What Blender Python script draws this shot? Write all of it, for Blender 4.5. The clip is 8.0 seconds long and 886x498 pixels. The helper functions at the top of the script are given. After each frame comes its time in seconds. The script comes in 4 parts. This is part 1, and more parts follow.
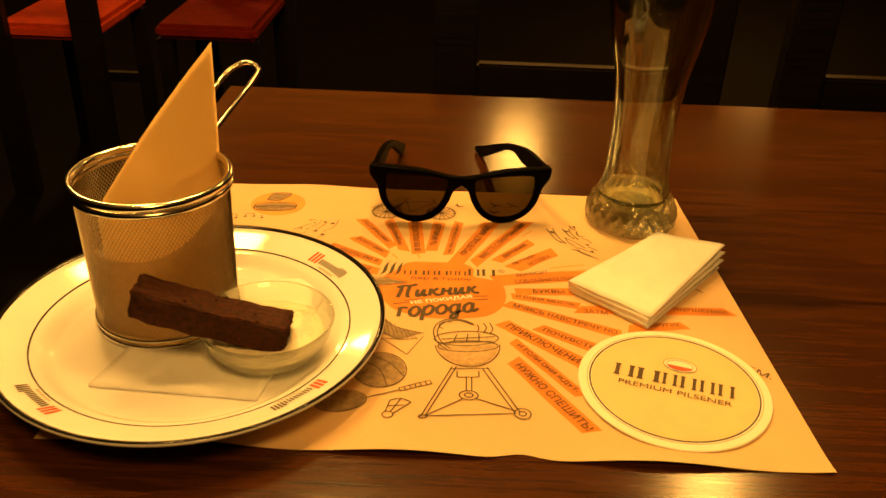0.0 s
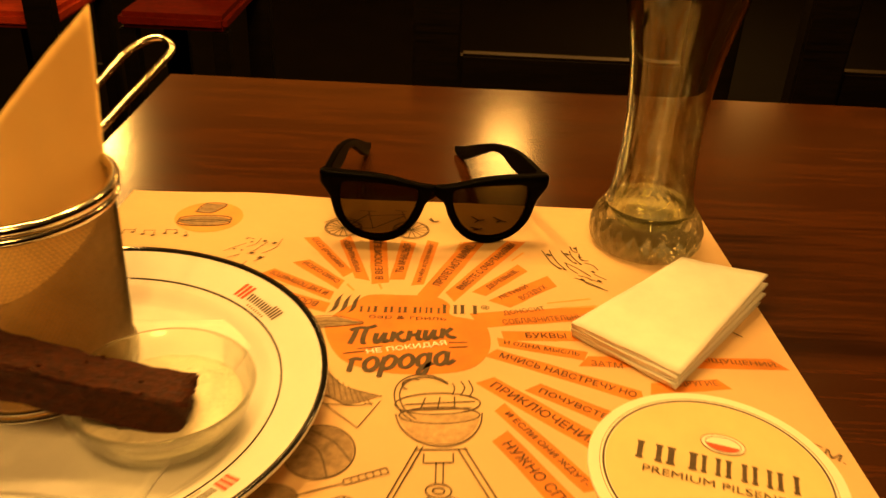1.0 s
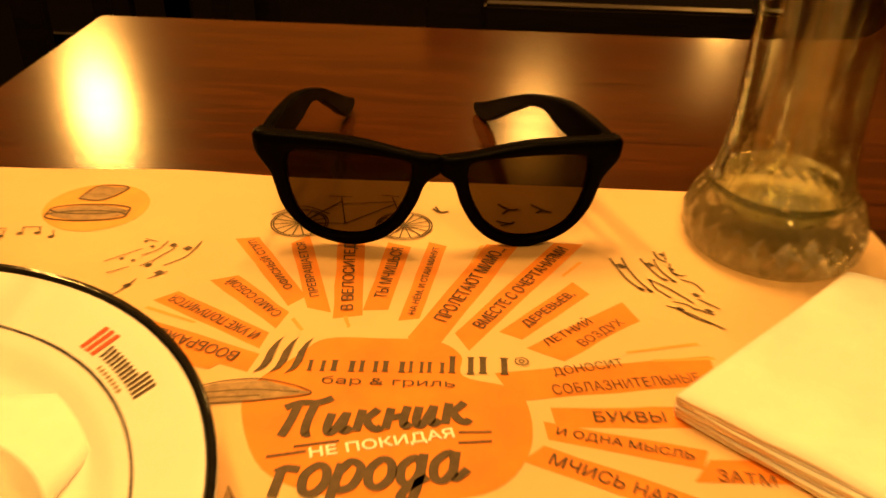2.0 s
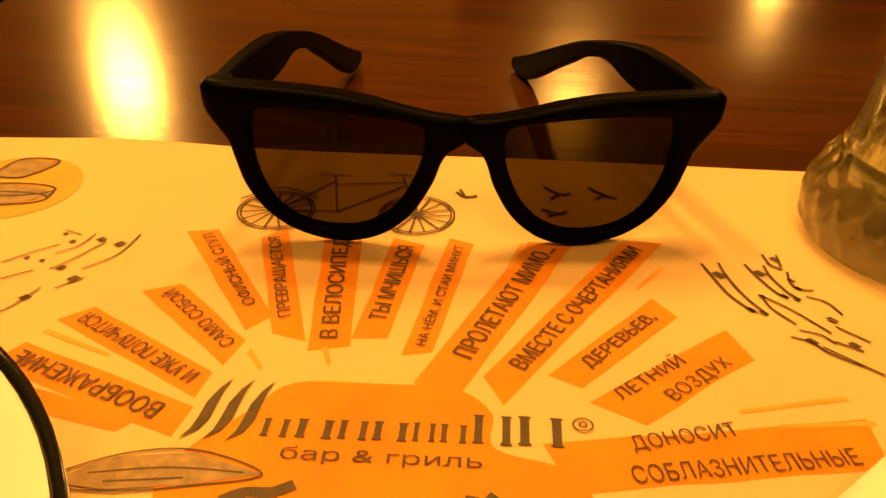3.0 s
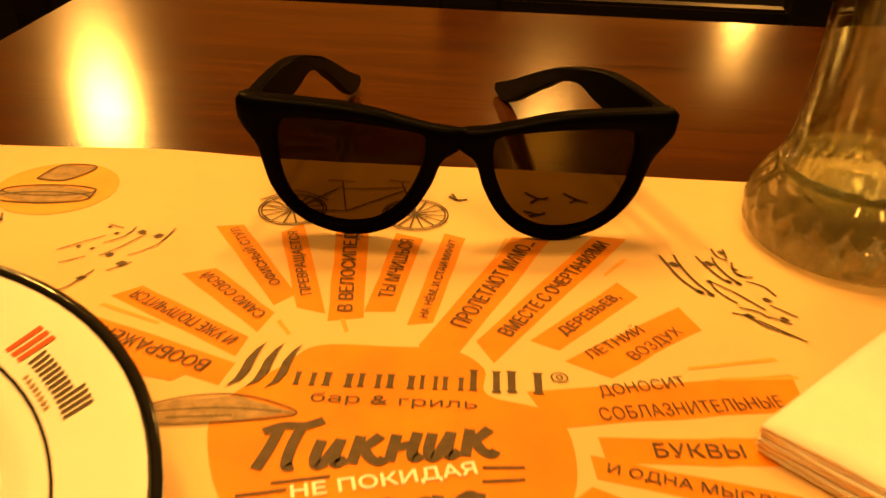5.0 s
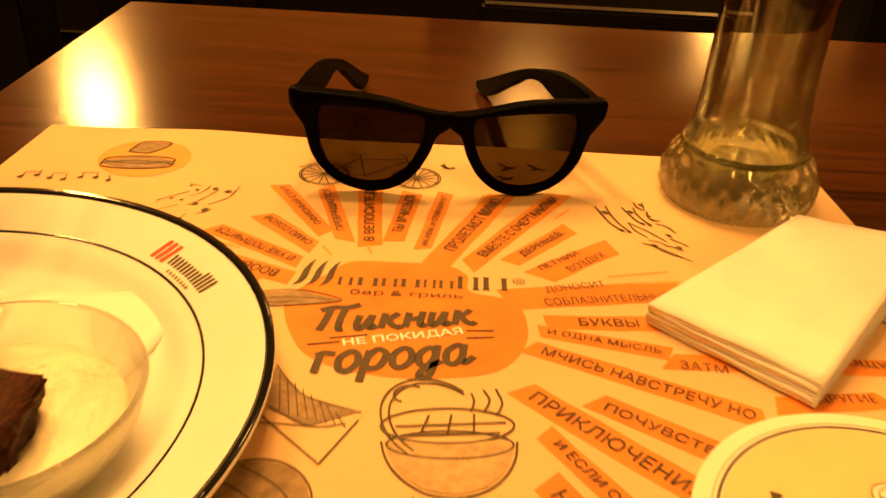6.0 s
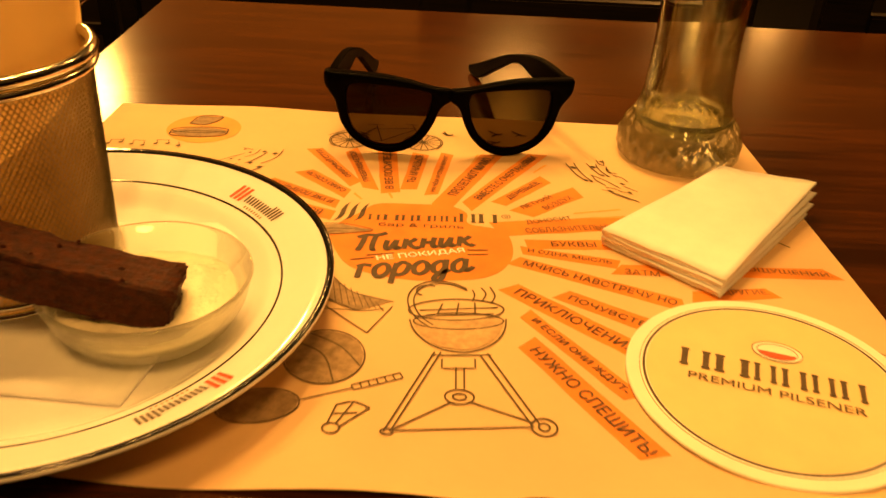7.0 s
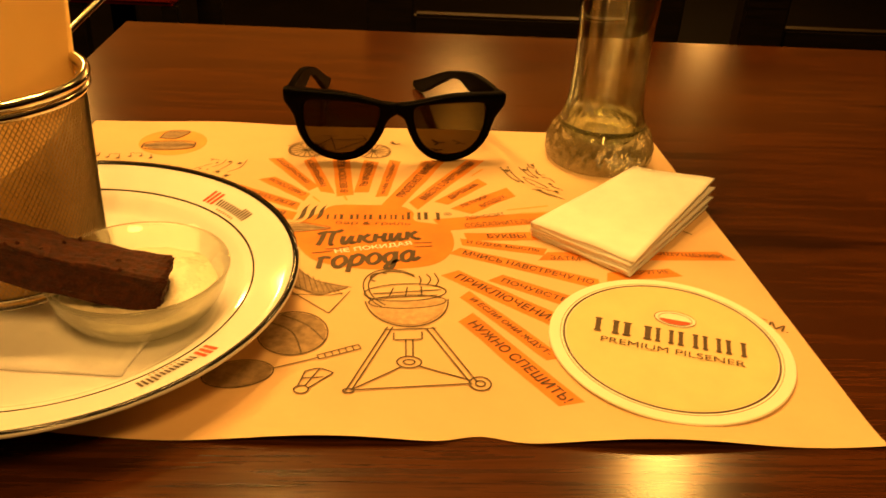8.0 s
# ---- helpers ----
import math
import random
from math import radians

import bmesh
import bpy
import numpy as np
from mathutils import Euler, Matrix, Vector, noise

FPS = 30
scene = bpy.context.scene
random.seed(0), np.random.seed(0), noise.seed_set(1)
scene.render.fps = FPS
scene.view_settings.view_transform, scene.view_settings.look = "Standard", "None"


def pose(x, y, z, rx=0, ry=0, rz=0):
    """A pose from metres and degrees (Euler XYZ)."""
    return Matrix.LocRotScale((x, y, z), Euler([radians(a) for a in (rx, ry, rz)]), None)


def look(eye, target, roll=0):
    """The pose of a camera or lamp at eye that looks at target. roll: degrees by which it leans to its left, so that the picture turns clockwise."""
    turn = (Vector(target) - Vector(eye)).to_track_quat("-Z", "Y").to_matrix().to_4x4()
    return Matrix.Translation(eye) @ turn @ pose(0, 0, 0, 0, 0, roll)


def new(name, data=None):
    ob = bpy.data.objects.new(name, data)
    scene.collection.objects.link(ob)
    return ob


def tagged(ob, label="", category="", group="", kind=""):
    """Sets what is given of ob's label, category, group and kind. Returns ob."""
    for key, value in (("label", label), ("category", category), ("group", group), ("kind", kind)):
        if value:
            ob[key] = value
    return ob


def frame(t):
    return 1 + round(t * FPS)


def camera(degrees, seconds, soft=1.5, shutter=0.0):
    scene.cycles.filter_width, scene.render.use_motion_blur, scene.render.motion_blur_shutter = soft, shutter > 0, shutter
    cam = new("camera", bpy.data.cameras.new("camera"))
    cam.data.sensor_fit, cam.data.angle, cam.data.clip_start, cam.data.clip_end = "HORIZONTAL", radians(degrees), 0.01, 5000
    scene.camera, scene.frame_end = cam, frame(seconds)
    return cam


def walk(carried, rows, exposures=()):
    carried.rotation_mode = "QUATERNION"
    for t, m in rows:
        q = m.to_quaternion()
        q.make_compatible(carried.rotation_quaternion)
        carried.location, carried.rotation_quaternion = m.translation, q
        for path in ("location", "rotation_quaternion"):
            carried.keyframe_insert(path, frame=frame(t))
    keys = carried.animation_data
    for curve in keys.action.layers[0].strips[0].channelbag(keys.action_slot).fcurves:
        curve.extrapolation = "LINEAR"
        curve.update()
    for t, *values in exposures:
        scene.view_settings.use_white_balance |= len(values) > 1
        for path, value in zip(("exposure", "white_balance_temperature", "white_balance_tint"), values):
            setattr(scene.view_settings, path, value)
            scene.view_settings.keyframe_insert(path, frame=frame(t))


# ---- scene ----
from mathutils import geometry

H = 0.75          # height of the table top above the floor

# ---- camera ----
cam = camera(55.0, 8.0, soft=1.5, shutter=0.5)
PATH = [
    (0.0, 0.0060, -0.3433, 0.3180, 0.63, -29.17, 2.11),
    (0.5, 0.0104, -0.3020, 0.2965, 0.63, -28.40, 2.21),
    (1.0, 0.0145, -0.2153, 0.2683, -0.44, -29.29, 2.89),
    (1.5, 0.0261, -0.1286, 0.2300, 0.75, -30.01, 1.76),
    (2.0, 0.0218, -0.0340, 0.1796, 1.50, -30.68, 1.75),
    (2.2, 0.0258, -0.0016, 0.1632, 3.17, -31.32, 0.75),
    (3.3, 0.0190, 0.0597, 0.1321, 4.09, -32.12, 0.97),
    (3.5, 0.0180, 0.0643, 0.1304, 4.02, -32.12, 1.09),
    (4.0, 0.0182, 0.0616, 0.1314, 3.96, -31.71, 1.16),
    (4.5, 0.0213, 0.0442, 0.1350, 4.29, -30.24, 0.72),
    (4.7, 0.0188, 0.0331, 0.1384, 3.39, -30.05, 1.39),
    (5.8, 0.0162, -0.0728, 0.1733, 1.04, -29.91, 2.78),
    (6.0, 0.0167, -0.0937, 0.1803, 0.80, -29.98, 2.99),
    (6.5, 0.0121, -0.1454, 0.1972, -0.14, -30.42, 3.04),
    (7.0, 0.0094, -0.1969, 0.2125, -0.31, -30.74, 2.97),
    (7.5, 0.0065, -0.2407, 0.2289, -2.19, -30.98, 3.07),
    (8.0, 0.0110, -0.2547, 0.2344, -3.94, -29.74, 3.34),
]


def eye_pose(x, y, z, yaw, pitch, roll):
    a, b = radians(yaw), radians(pitch)
    ahead = Vector((-math.sin(a) * math.cos(b), math.cos(a) * math.cos(b), math.sin(b)))
    eye = Vector((x, y, z + H))
    return look(eye, eye + ahead, roll)


walk(cam, [(t, eye_pose(*p)) for t, *p in PATH], exposures=[(0.0, -0.08, 6600, 15), (2.0, 0.02, 6850, 24), (3.3, 0.03, 7600, 23), (4.7, 0.03, 7600, 23), (6.0, 0.05, 6750, 30), (7.0, 0.03, 6700, 26), (8.0, 0.05, 6750, 22)])

# ---- light: pendant lamps of a dim restaurant ----
world = bpy.data.worlds.new("dim_room")
scene.world = world
world.use_nodes = True
world.node_tree.nodes["Background"].inputs[0].default_value = (1.0, 0.5, 0.12, 1)
world.node_tree.nodes["Background"].inputs[1].default_value = 0.003
WARM = (1.0, 0.50, 0.092)


def bulb_light(name, x, y, z, watts, radius):
    d = bpy.data.lights.new(name, "POINT")
    d.energy, d.color, d.shadow_soft_size = watts, WARM, radius
    ob = new(name, d)
    ob.location = (x, y, z)
    return ob


for k in range(5):    # a cluster of small bulbs above the table
    a = k * math.tau / 5 + 0.3
    bulb_light("lamp_over_table", -0.22 + 0.30 * math.cos(a), 0.62 + 0.30 * math.sin(a), H + 1.25, 22.5, 0.055)
bulb_light("lamp_behind_seat", 0.10, -0.75, H + 1.35, 54, 0.19)
bulb_light("lamp_next_table", 0.66, 1.21, H + 1.2, 17, 0.07)
bulb_light("lamp_far_left", -1.55, 3.35, H + 1.2, 75, 0.10)
bulb_light("lamp_far_middle", 0.28, 3.2, H + 1.2, 15, 0.10)
bulb_light("lamp_far_right", 1.42, 4.78, H + 0.8, 42, 0.06)
bulb_light("lamp_far_corner", 1.98, 5.1, H + 0.8, 24, 0.06)


# ---- materials ----
class Nodes:
    """A node material with a Principled surface and a few shortcuts."""

    def __init__(self, name, colour, rough=0.5, metal=0.0):
        self.mat = bpy.data.materials.new(name)
        self.mat.use_nodes = True
        self.tree = self.mat.node_tree
        self.bsdf = self.tree.nodes["Principled BSDF"]
        self.put("Base Color", (*colour, 1))
        self.put("Roughness", rough)
        self.put("Metallic", metal)

    def put(self, socket, value):
        self.bsdf.inputs[socket].default_value = value
        return self

    def node(self, kind, **values):
        n = self.tree.nodes.new(kind)
        for k, v in values.items():
            n.inputs[k.replace("_", " ")].default_value = v
        return n

    def link(self, a, b):
        self.tree.links.new(a, b)

    def coords(self, scale, kind="Object"):
        c, m = self.node("ShaderNodeTexCoord"), self.node("ShaderNodeMapping", Scale=scale)
        self.link(c.outputs[kind], m.inputs["Vector"])
        return m.outputs["Vector"]

    def noise(self, scale, detail=4.0, stretch=(1, 1, 1)):
        n = self.node("ShaderNodeTexNoise", Scale=scale, Detail=detail, Roughness=0.6)
        self.link(self.coords(stretch), n.inputs["Vector"])
        return n.outputs["Fac"]

    def ramp(self, fac, stops):
        r = self.node("ShaderNodeValToRGB")
        e = r.color_ramp.elements
        e[0].position, e[0].color = stops[0][0], (*stops[0][1], 1)
        e[1].position, e[1].color = stops[-1][0], (*stops[-1][1], 1)
        for p, c in stops[1:-1]:
            k = e.new(p)
            k.color = (*c, 1)
        self.link(fac, r.inputs["Fac"])
        return r.outputs["Color"]

    def colour(self, socket):
        self.link(socket, self.bsdf.inputs["Base Color"])
        return self

    def rough(self, fac, low, high):
        m = self.node("ShaderNodeMapRange", To_Min=low, To_Max=high)
        self.link(fac, m.inputs["Value"])
        self.link(m.outputs["Result"], self.bsdf.inputs["Roughness"])
        return self

    def bump(self, fac, distance, strength=1.0):
        b = self.node("ShaderNodeBump", Strength=strength, Distance=distance)
        self.link(fac, b.inputs["Height"])
        self.link(b.outputs["Normal"], self.bsdf.inputs["Normal"])
        return self


def varied(name, colour, rough=0.5, metal=0.0, amount=0.12, scale=60.0, bump=0.0, bump_scale=None, stretch=(1, 1, 1)):
    """A plain surface with mottled colour, uneven gloss and fine relief."""
    n = Nodes(name, colour, rough, metal)
    f = n.noise(scale, 5.0, stretch)
    dark = tuple(c * (1 - amount) for c in colour)
    light = tuple(min(1.0, c * (1 + amount)) for c in colour)
    n.colour(n.ramp(f, [(0.3, dark), (0.7, light)]))
    n.rough(f, max(0.02, rough - 0.06), min(1, rough + 0.06))
    if bump:
        n.bump(n.noise(bump_scale or scale * 6, 4.0, stretch), bump)
    return n.mat


def wood(name, dark, mid, light, rough):
    n = Nodes(name, mid, rough)
    grain = n.noise(9.0, 8.0, (1.0, 22.0, 22.0))
    wide = n.noise(2.2, 3.0, (1.0, 9.0, 9.0))
    mix = n.node("ShaderNodeMath")
    mix.operation = "ADD"
    n.link(grain, mix.inputs[0])
    n.link(wide, mix.inputs[1])
    n.colour(n.ramp(mix.outputs[0], [(0.75, dark), (1.0, mid), (1.3, light)]))
    n.rough(grain, rough - 0.03, rough + 0.05)
    n.bump(grain, 0.0001, 0.4)
    return n.mat


M_TABLE = wood("polished_dark_wood", (0.022, 0.0058, 0.0008), (0.041, 0.0115, 0.0016), (0.072, 0.0205, 0.0030), 0.16)
M_CHAIR = wood("black_stained_wood", (0.002, 0.0014, 0.001), (0.004, 0.0027, 0.0017), (0.008, 0.005, 0.003), 0.42)
M_CHAIR.node_tree.nodes["Principled BSDF"].inputs["Specular IOR Level"].default_value = 0.2
# Floor and walls near black: the room's shade is put into their colours.
M_FLOOR = varied("shaded_brown_floor_tile", (0.0030, 0.0020, 0.0007), 0.7, 0, 0.35, 5.0, 0.0004)
M_WALL = varied("shaded_wall_panel", (0.0022, 0.0013, 0.0008), 0.6, 0, 0.3, 3.0, 0.0005)
for m in (M_FLOOR, M_WALL):    # gloss cut too, so the shaded background stays dark
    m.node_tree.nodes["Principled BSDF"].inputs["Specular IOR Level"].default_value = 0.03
M_WARMWALL = varied("ochre_wall_paint", (0.60, 0.34, 0.13), 0.7, 0, 0.15, 2.0, 0.0005)
M_CEIL = varied("dark_ceiling_paint", (0.05, 0.04, 0.03), 0.8, 0, 0.2, 3.0)
M_RED = varied("orange_red_upholstery", (0.42, 0.040, 0.010), 0.85, 0, 0.2, 40.0, 0.0004)
M_DEEPRED = varied("deep_red_upholstery", (0.12, 0.008, 0.002), 0.85, 0, 0.25, 40.0, 0.0004)
for m in (M_RED, M_DEEPRED):    # cloth
    m.node_tree.nodes["Principled BSDF"].inputs["Specular IOR Level"].default_value = 0.05
M_PAPER = varied("kraft_placemat_paper", (0.71, 0.50, 0.285), 0.72, 0, 0.08, 9.0, 0.0016, 13)
M_INK_O = varied("orange_print", (0.73, 0.24, 0.026), 0.7, 0, 0.14, 45.0)
M_INK_O2 = varied("pale_orange_print", (0.72, 0.36, 0.085), 0.7, 0, 0.08, 60.0)
M_INK_D = varied("dark_brown_print", (0.075, 0.05, 0.03), 0.7, 0, 0.3, 300.0)
M_INK_G = varied("pencil_shading_print", (0.30, 0.21, 0.12), 0.75, 0, 0.35, 240.0)
M_PENCIL = varied("pale_pencil_print", (0.54, 0.37, 0.20), 0.75, 0, 0.25, 200.0)
M_INK_R = varied("red_print", (0.6, 0.09, 0.03), 0.6, 0, 0.1, 60.0)
M_PORC = varied("white_glazed_porcelain", (0.87, 0.86, 0.89), 0.08, 0, 0.03, 20.0)
M_BLACKGLAZE = varied("black_glazed_line", (0.008, 0.008, 0.008), 0.12, 0, 0.1, 50.0)
M_STEEL = varied("polished_steel_wire", (0.72, 0.68, 0.60), 0.16, 1.0, 0.08, 80.0)
M_MESH = varied("woven_steel_wire", (0.60, 0.51, 0.36), 0.34, 1.0, 0.15, 200.0)
M_GREASE = varied("greaseproof_paper", (0.84, 0.62, 0.30), 0.55, 0, 0.06, 30.0, 0.0001, 400)
M_TISSUE = varied("white_tissue_paper", (0.94, 0.935, 0.96), 0.85, 0, 0.03, 80.0, 0.00012, 700)


def let_light_through(material, share, colour):
    """Thin paper: part of the light that falls on one side shows on the other."""
    t = material.node_tree
    out, bsdf = t.nodes["Material Output"], t.nodes["Principled BSDF"]
    through_paper, mix = t.nodes.new("ShaderNodeBsdfTranslucent"), t.nodes.new("ShaderNodeMixShader")
    through_paper.inputs["Color"].default_value = (*colour, 1)
    mix.inputs["Fac"].default_value = share
    t.links.new(bsdf.outputs[0], mix.inputs[1])
    t.links.new(through_paper.outputs[0], mix.inputs[2])
    t.links.new(mix.outputs[0], out.inputs["Surface"])


let_light_through(M_GREASE, 0.68, (0.98, 0.80, 0.40))
let_light_through(M_TISSUE, 0.06, (0.90, 0.88, 0.82))
M_LINER = varied("white_greaseproof_paper", (0.66, 0.50, 0.26), 0.5, 0, 0.08, 40.0, 0.0002, 300)
let_light_through(M_LINER, 0.15, (0.8, 0.6, 0.3))
M_BREAD = varied("dark_rye_bread", (0.048, 0.0105, 0.0020), 0.62, 0, 0.65, 320.0, 0.0016, 420)
M_BREAD.node_tree.nodes["Principled BSDF"].inputs["Specular IOR Level"].default_value = 0.2
M_SAUCE = varied("pale_creamy_sauce", (0.85, 0.78, 0.62), 0.28, 0, 0.12, 60.0, 0.003, 90)
M_BOARD = varied("cream_cardboard", (0.90, 0.87, 0.80), 0.6, 0, 0.04, 40.0, 0.00005, 700)
M_YELLOW = varied("pale_yellow_print", (0.81, 0.61, 0.32), 0.55, 0, 0.05, 40.0)
M_FRAME = varied("matt_black_acetate", (0.0012, 0.0010, 0.0008), 0.36, 0, 0.2, 120.0, 0.00004, 800)
M_FRAME.node_tree.nodes["Principled BSDF"].inputs["Specular IOR Level"].default_value = 0.14
M_FRAME.node_tree.nodes["Principled BSDF"].inputs["IOR"].default_value = 1.13


def thin_glass(name, clear, edge, bump=0.0, solid=0.0, gloss=0.03, narrow=3.0):
    """Clear glass: light passes straight through, gloss grows towards the edges; solid: share that also bends light."""
    m = bpy.data.materials.new(name)
    m.use_nodes = True
    t = m.node_tree
    for n in list(t.nodes):
        t.nodes.remove(n)
    out, see, shine = (t.nodes.new("ShaderNode" + k) for k in ("OutputMaterial", "BsdfTransparent", "BsdfGlossy"))
    see.inputs["Color"].default_value = (*clear, 1)
    shine.inputs["Roughness"].default_value = 0.025
    facing, curve, mix = (t.nodes.new("ShaderNode" + k) for k in ("LayerWeight", "MapRange", "MixShader"))
    power = t.nodes.new("ShaderNodeMath")
    power.operation = "POWER"
    power.inputs[1].default_value = narrow
    t.links.new(facing.outputs["Facing"], power.inputs[0])
    t.links.new(power.outputs[0], curve.inputs["Value"])
    curve.inputs["To Min"].default_value, curve.inputs["To Max"].default_value = gloss, edge
    t.links.new(curve.outputs["Result"], mix.inputs["Fac"])
    body = see.outputs[0]
    if solid:
        bend, blend = t.nodes.new("ShaderNodeBsdfGlass"), t.nodes.new("ShaderNodeMixShader")
        bend.inputs["IOR"].default_value = 1.5
        bend.inputs["Color"].default_value = (0.97, 1.0, 0.95, 1)
        blend.inputs["Fac"].default_value = solid
        t.links.new(body, blend.inputs[1])
        t.links.new(bend.outputs[0], blend.inputs[2])
        body = blend.outputs[0]
    if bump:
        grain, relief = t.nodes.new("ShaderNodeTexNoise"), t.nodes.new("ShaderNodeBump")
        where = t.nodes.new("ShaderNodeTexCoord")
        grain.inputs["Scale"].default_value = 95.0
        relief.inputs["Distance"].default_value = bump
        t.links.new(where.outputs["Object"], grain.inputs["Vector"])
        t.links.new(grain.outputs["Fac"], relief.inputs["Height"])
        t.links.new(relief.outputs["Normal"], shine.inputs["Normal"])
        if solid:
            t.links.new(relief.outputs["Normal"], bend.inputs["Normal"])
    t.links.new(body, mix.inputs[1])
    t.links.new(shine.outputs[0], mix.inputs[2])
    t.links.new(mix.outputs[0], out.inputs[0])
    return m


M_GLASS = thin_glass("clear_glass", (0.99, 1.0, 0.97), 0.25, 0.0, 0.88, 0.006, 5.0)
M_FOOT = thin_glass("dimpled_foot_glass", (0.99, 1.0, 0.95), 0.45, 0.0, 0.70, 0.07)
M_BOWL = thin_glass("pressed_bowl_glass", (0.95, 0.96, 0.92), 0.7, 0.0, 0.4)


def tinted_lens():
    m = bpy.data.materials.new("smoked_lens")
    m.use_nodes = True
    t = m.node_tree
    for n in list(t.nodes):
        t.nodes.remove(n)
    out = t.nodes.new("ShaderNodeOutputMaterial")
    see = t.nodes.new("ShaderNodeBsdfTransparent")
    see.inputs["Color"].default_value = (0.070, 0.048, 0.016, 1)
    shine = t.nodes.new("ShaderNodeBsdfGlossy")
    shine.inputs["Color"].default_value = (1, 1, 1, 1)
    shine.inputs["Roughness"].default_value = 0.03
    mix = t.nodes.new("ShaderNodeMixShader")
    mix.inputs["Fac"].default_value = 0.005
    t.links.new(see.outputs[0], mix.inputs[1])
    t.links.new(shine.outputs[0], mix.inputs[2])
    t.links.new(mix.outputs[0], out.inputs[0])
    return m


M_LENS = tinted_lens()


# ---- mesh helpers ----
def thing(name, label, category, group="", kind="", at=(0, 0, 0), turn=0):
    ob = tagged(new(name), label, category, group, kind)
    ob.location, ob.rotation_euler = at, (0, 0, radians(turn))
    return ob


def part(name, bm, material, parent=None, label="", smooth=False):
    me = bpy.data.meshes.new(name)
    bm.to_mesh(me)
    bm.free()
    return mesh_part(name, me, material, parent, label, smooth)


def mesh_part(name, me, material, parent=None, label="", smooth=False):
    me.materials.clear()
    me.materials.append(material)
    if smooth:
        me.polygons.foreach_set("use_smooth", [True] * len(me.polygons))
    ob = new(name, me)
    if parent:
        ob.parent = parent
    return tagged(ob, label) if label else ob


def box(x0, x1, y0, y1, z0, z1, bevel=0.0, bm=None):
    bm = bm or bmesh.new()
    m = Matrix.Translation(((x0 + x1) / 2, (y0 + y1) / 2, (z0 + z1) / 2)) @ Matrix.Diagonal((x1 - x0, y1 - y0, z1 - z0, 1))
    made = bmesh.ops.create_cube(bm, size=1, matrix=m)
    if bevel:
        edges = list({e for v in made["verts"] for e in v.link_edges})
        bmesh.ops.bevel(bm, geom=edges, offset=bevel, segments=2, affect="EDGES")
    return bm


def lathe(profile, steps=72):
    """A closed or open outline of (radius, height) turned about z."""
    bm = bmesh.new()
    rings = []
    for r, z in profile:
        if r < 1e-6:
            rings.append([bm.verts.new((0, 0, z))])
        else:
            rings.append([bm.verts.new((r * math.cos(k * math.tau / steps), r * math.sin(k * math.tau / steps), z)) for k in range(steps)])
    for a, b in zip(rings, rings[1:]):
        if len(a) + len(b) == 2:
            continue
        for k in range(steps):
            n = (k + 1) % steps
            vs = [a[k], a[n], b[n], b[k]] if len(a) > 1 and len(b) > 1 else ([a[0], b[n], b[k]] if len(a) == 1 else [a[k], a[n], b[0]])
            bm.faces.new(vs)
    bmesh.ops.recalc_face_normals(bm, faces=bm.faces)
    return bm


def smooth_line(points, n=8, closed=False):
    """Points along a smooth curve through the given ones."""
    ps = [Vector(p) for p in points]
    out, m = [], len(ps)
    for i in range(m if closed else m - 1):
        a, b, c, d = (ps[(i + k) % m] if closed else ps[max(0, min(m - 1, i + k))] for k in (-1, 0, 1, 2))
        for k in range(n):
            t = k / n
            out.append(0.5 * (2 * b + (c - a) * t + (2 * a - 5 * b + 4 * c - d) * t * t + (3 * b - 3 * c + d - a) * t ** 3))
    if not closed:
        out.append(ps[-1])
    return out


def tube(points, radius, closed=False, sides=10, bm=None, flat=None):
    """A wire along points; flat: (width, height) of an oval section, height along z."""
    bm = bm or bmesh.new()
    m, rings = len(points), []
    for i, p in enumerate(points):
        a, b = points[(i - 1) % m] if closed or i else p, points[(i + 1) % m] if closed or i < m - 1 else p
        way = (Vector(b) - Vector(a)).normalized()
        side = way.cross(Vector((0, 0, 1)))
        side = side.normalized() if side.length > 1e-4 else Vector((1, 0, 0))
        up = side.cross(way)
        r = radius(i / (m - 1)) if callable(radius) else (radius, radius)
        rings.append([bm.verts.new(Vector(p) + side * r[0] * math.cos(k * math.tau / sides) + up * r[1] * math.sin(k * math.tau / sides)) for k in range(sides)])
    for i in range(m if closed else m - 1):
        a, b = rings[i], rings[(i + 1) % m]
        for k in range(sides):
            bm.faces.new([a[k], a[(k + 1) % sides], b[(k + 1) % sides], b[k]])
    if not closed:
        bm.faces.new(rings[0])
        bm.faces.new(rings[-1])
    bmesh.ops.recalc_face_normals(bm, faces=bm.faces)
    return bm


def ring_points(r, z, n=64, cx=0.0, cy=0.0):
    return [Vector((cx + r * math.cos(k * math.tau / n), cy + r * math.sin(k * math.tau / n), z)) for k in range(n)]


# ---- the room ----
def slab(name, label, x0, x1, y0, y1, z0, z1, material):
    ob = part(name, box(x0, x1, y0, y1, z0, z1), material, None)
    return tagged(ob, label, kind="structure", category=name.split("_")[0])


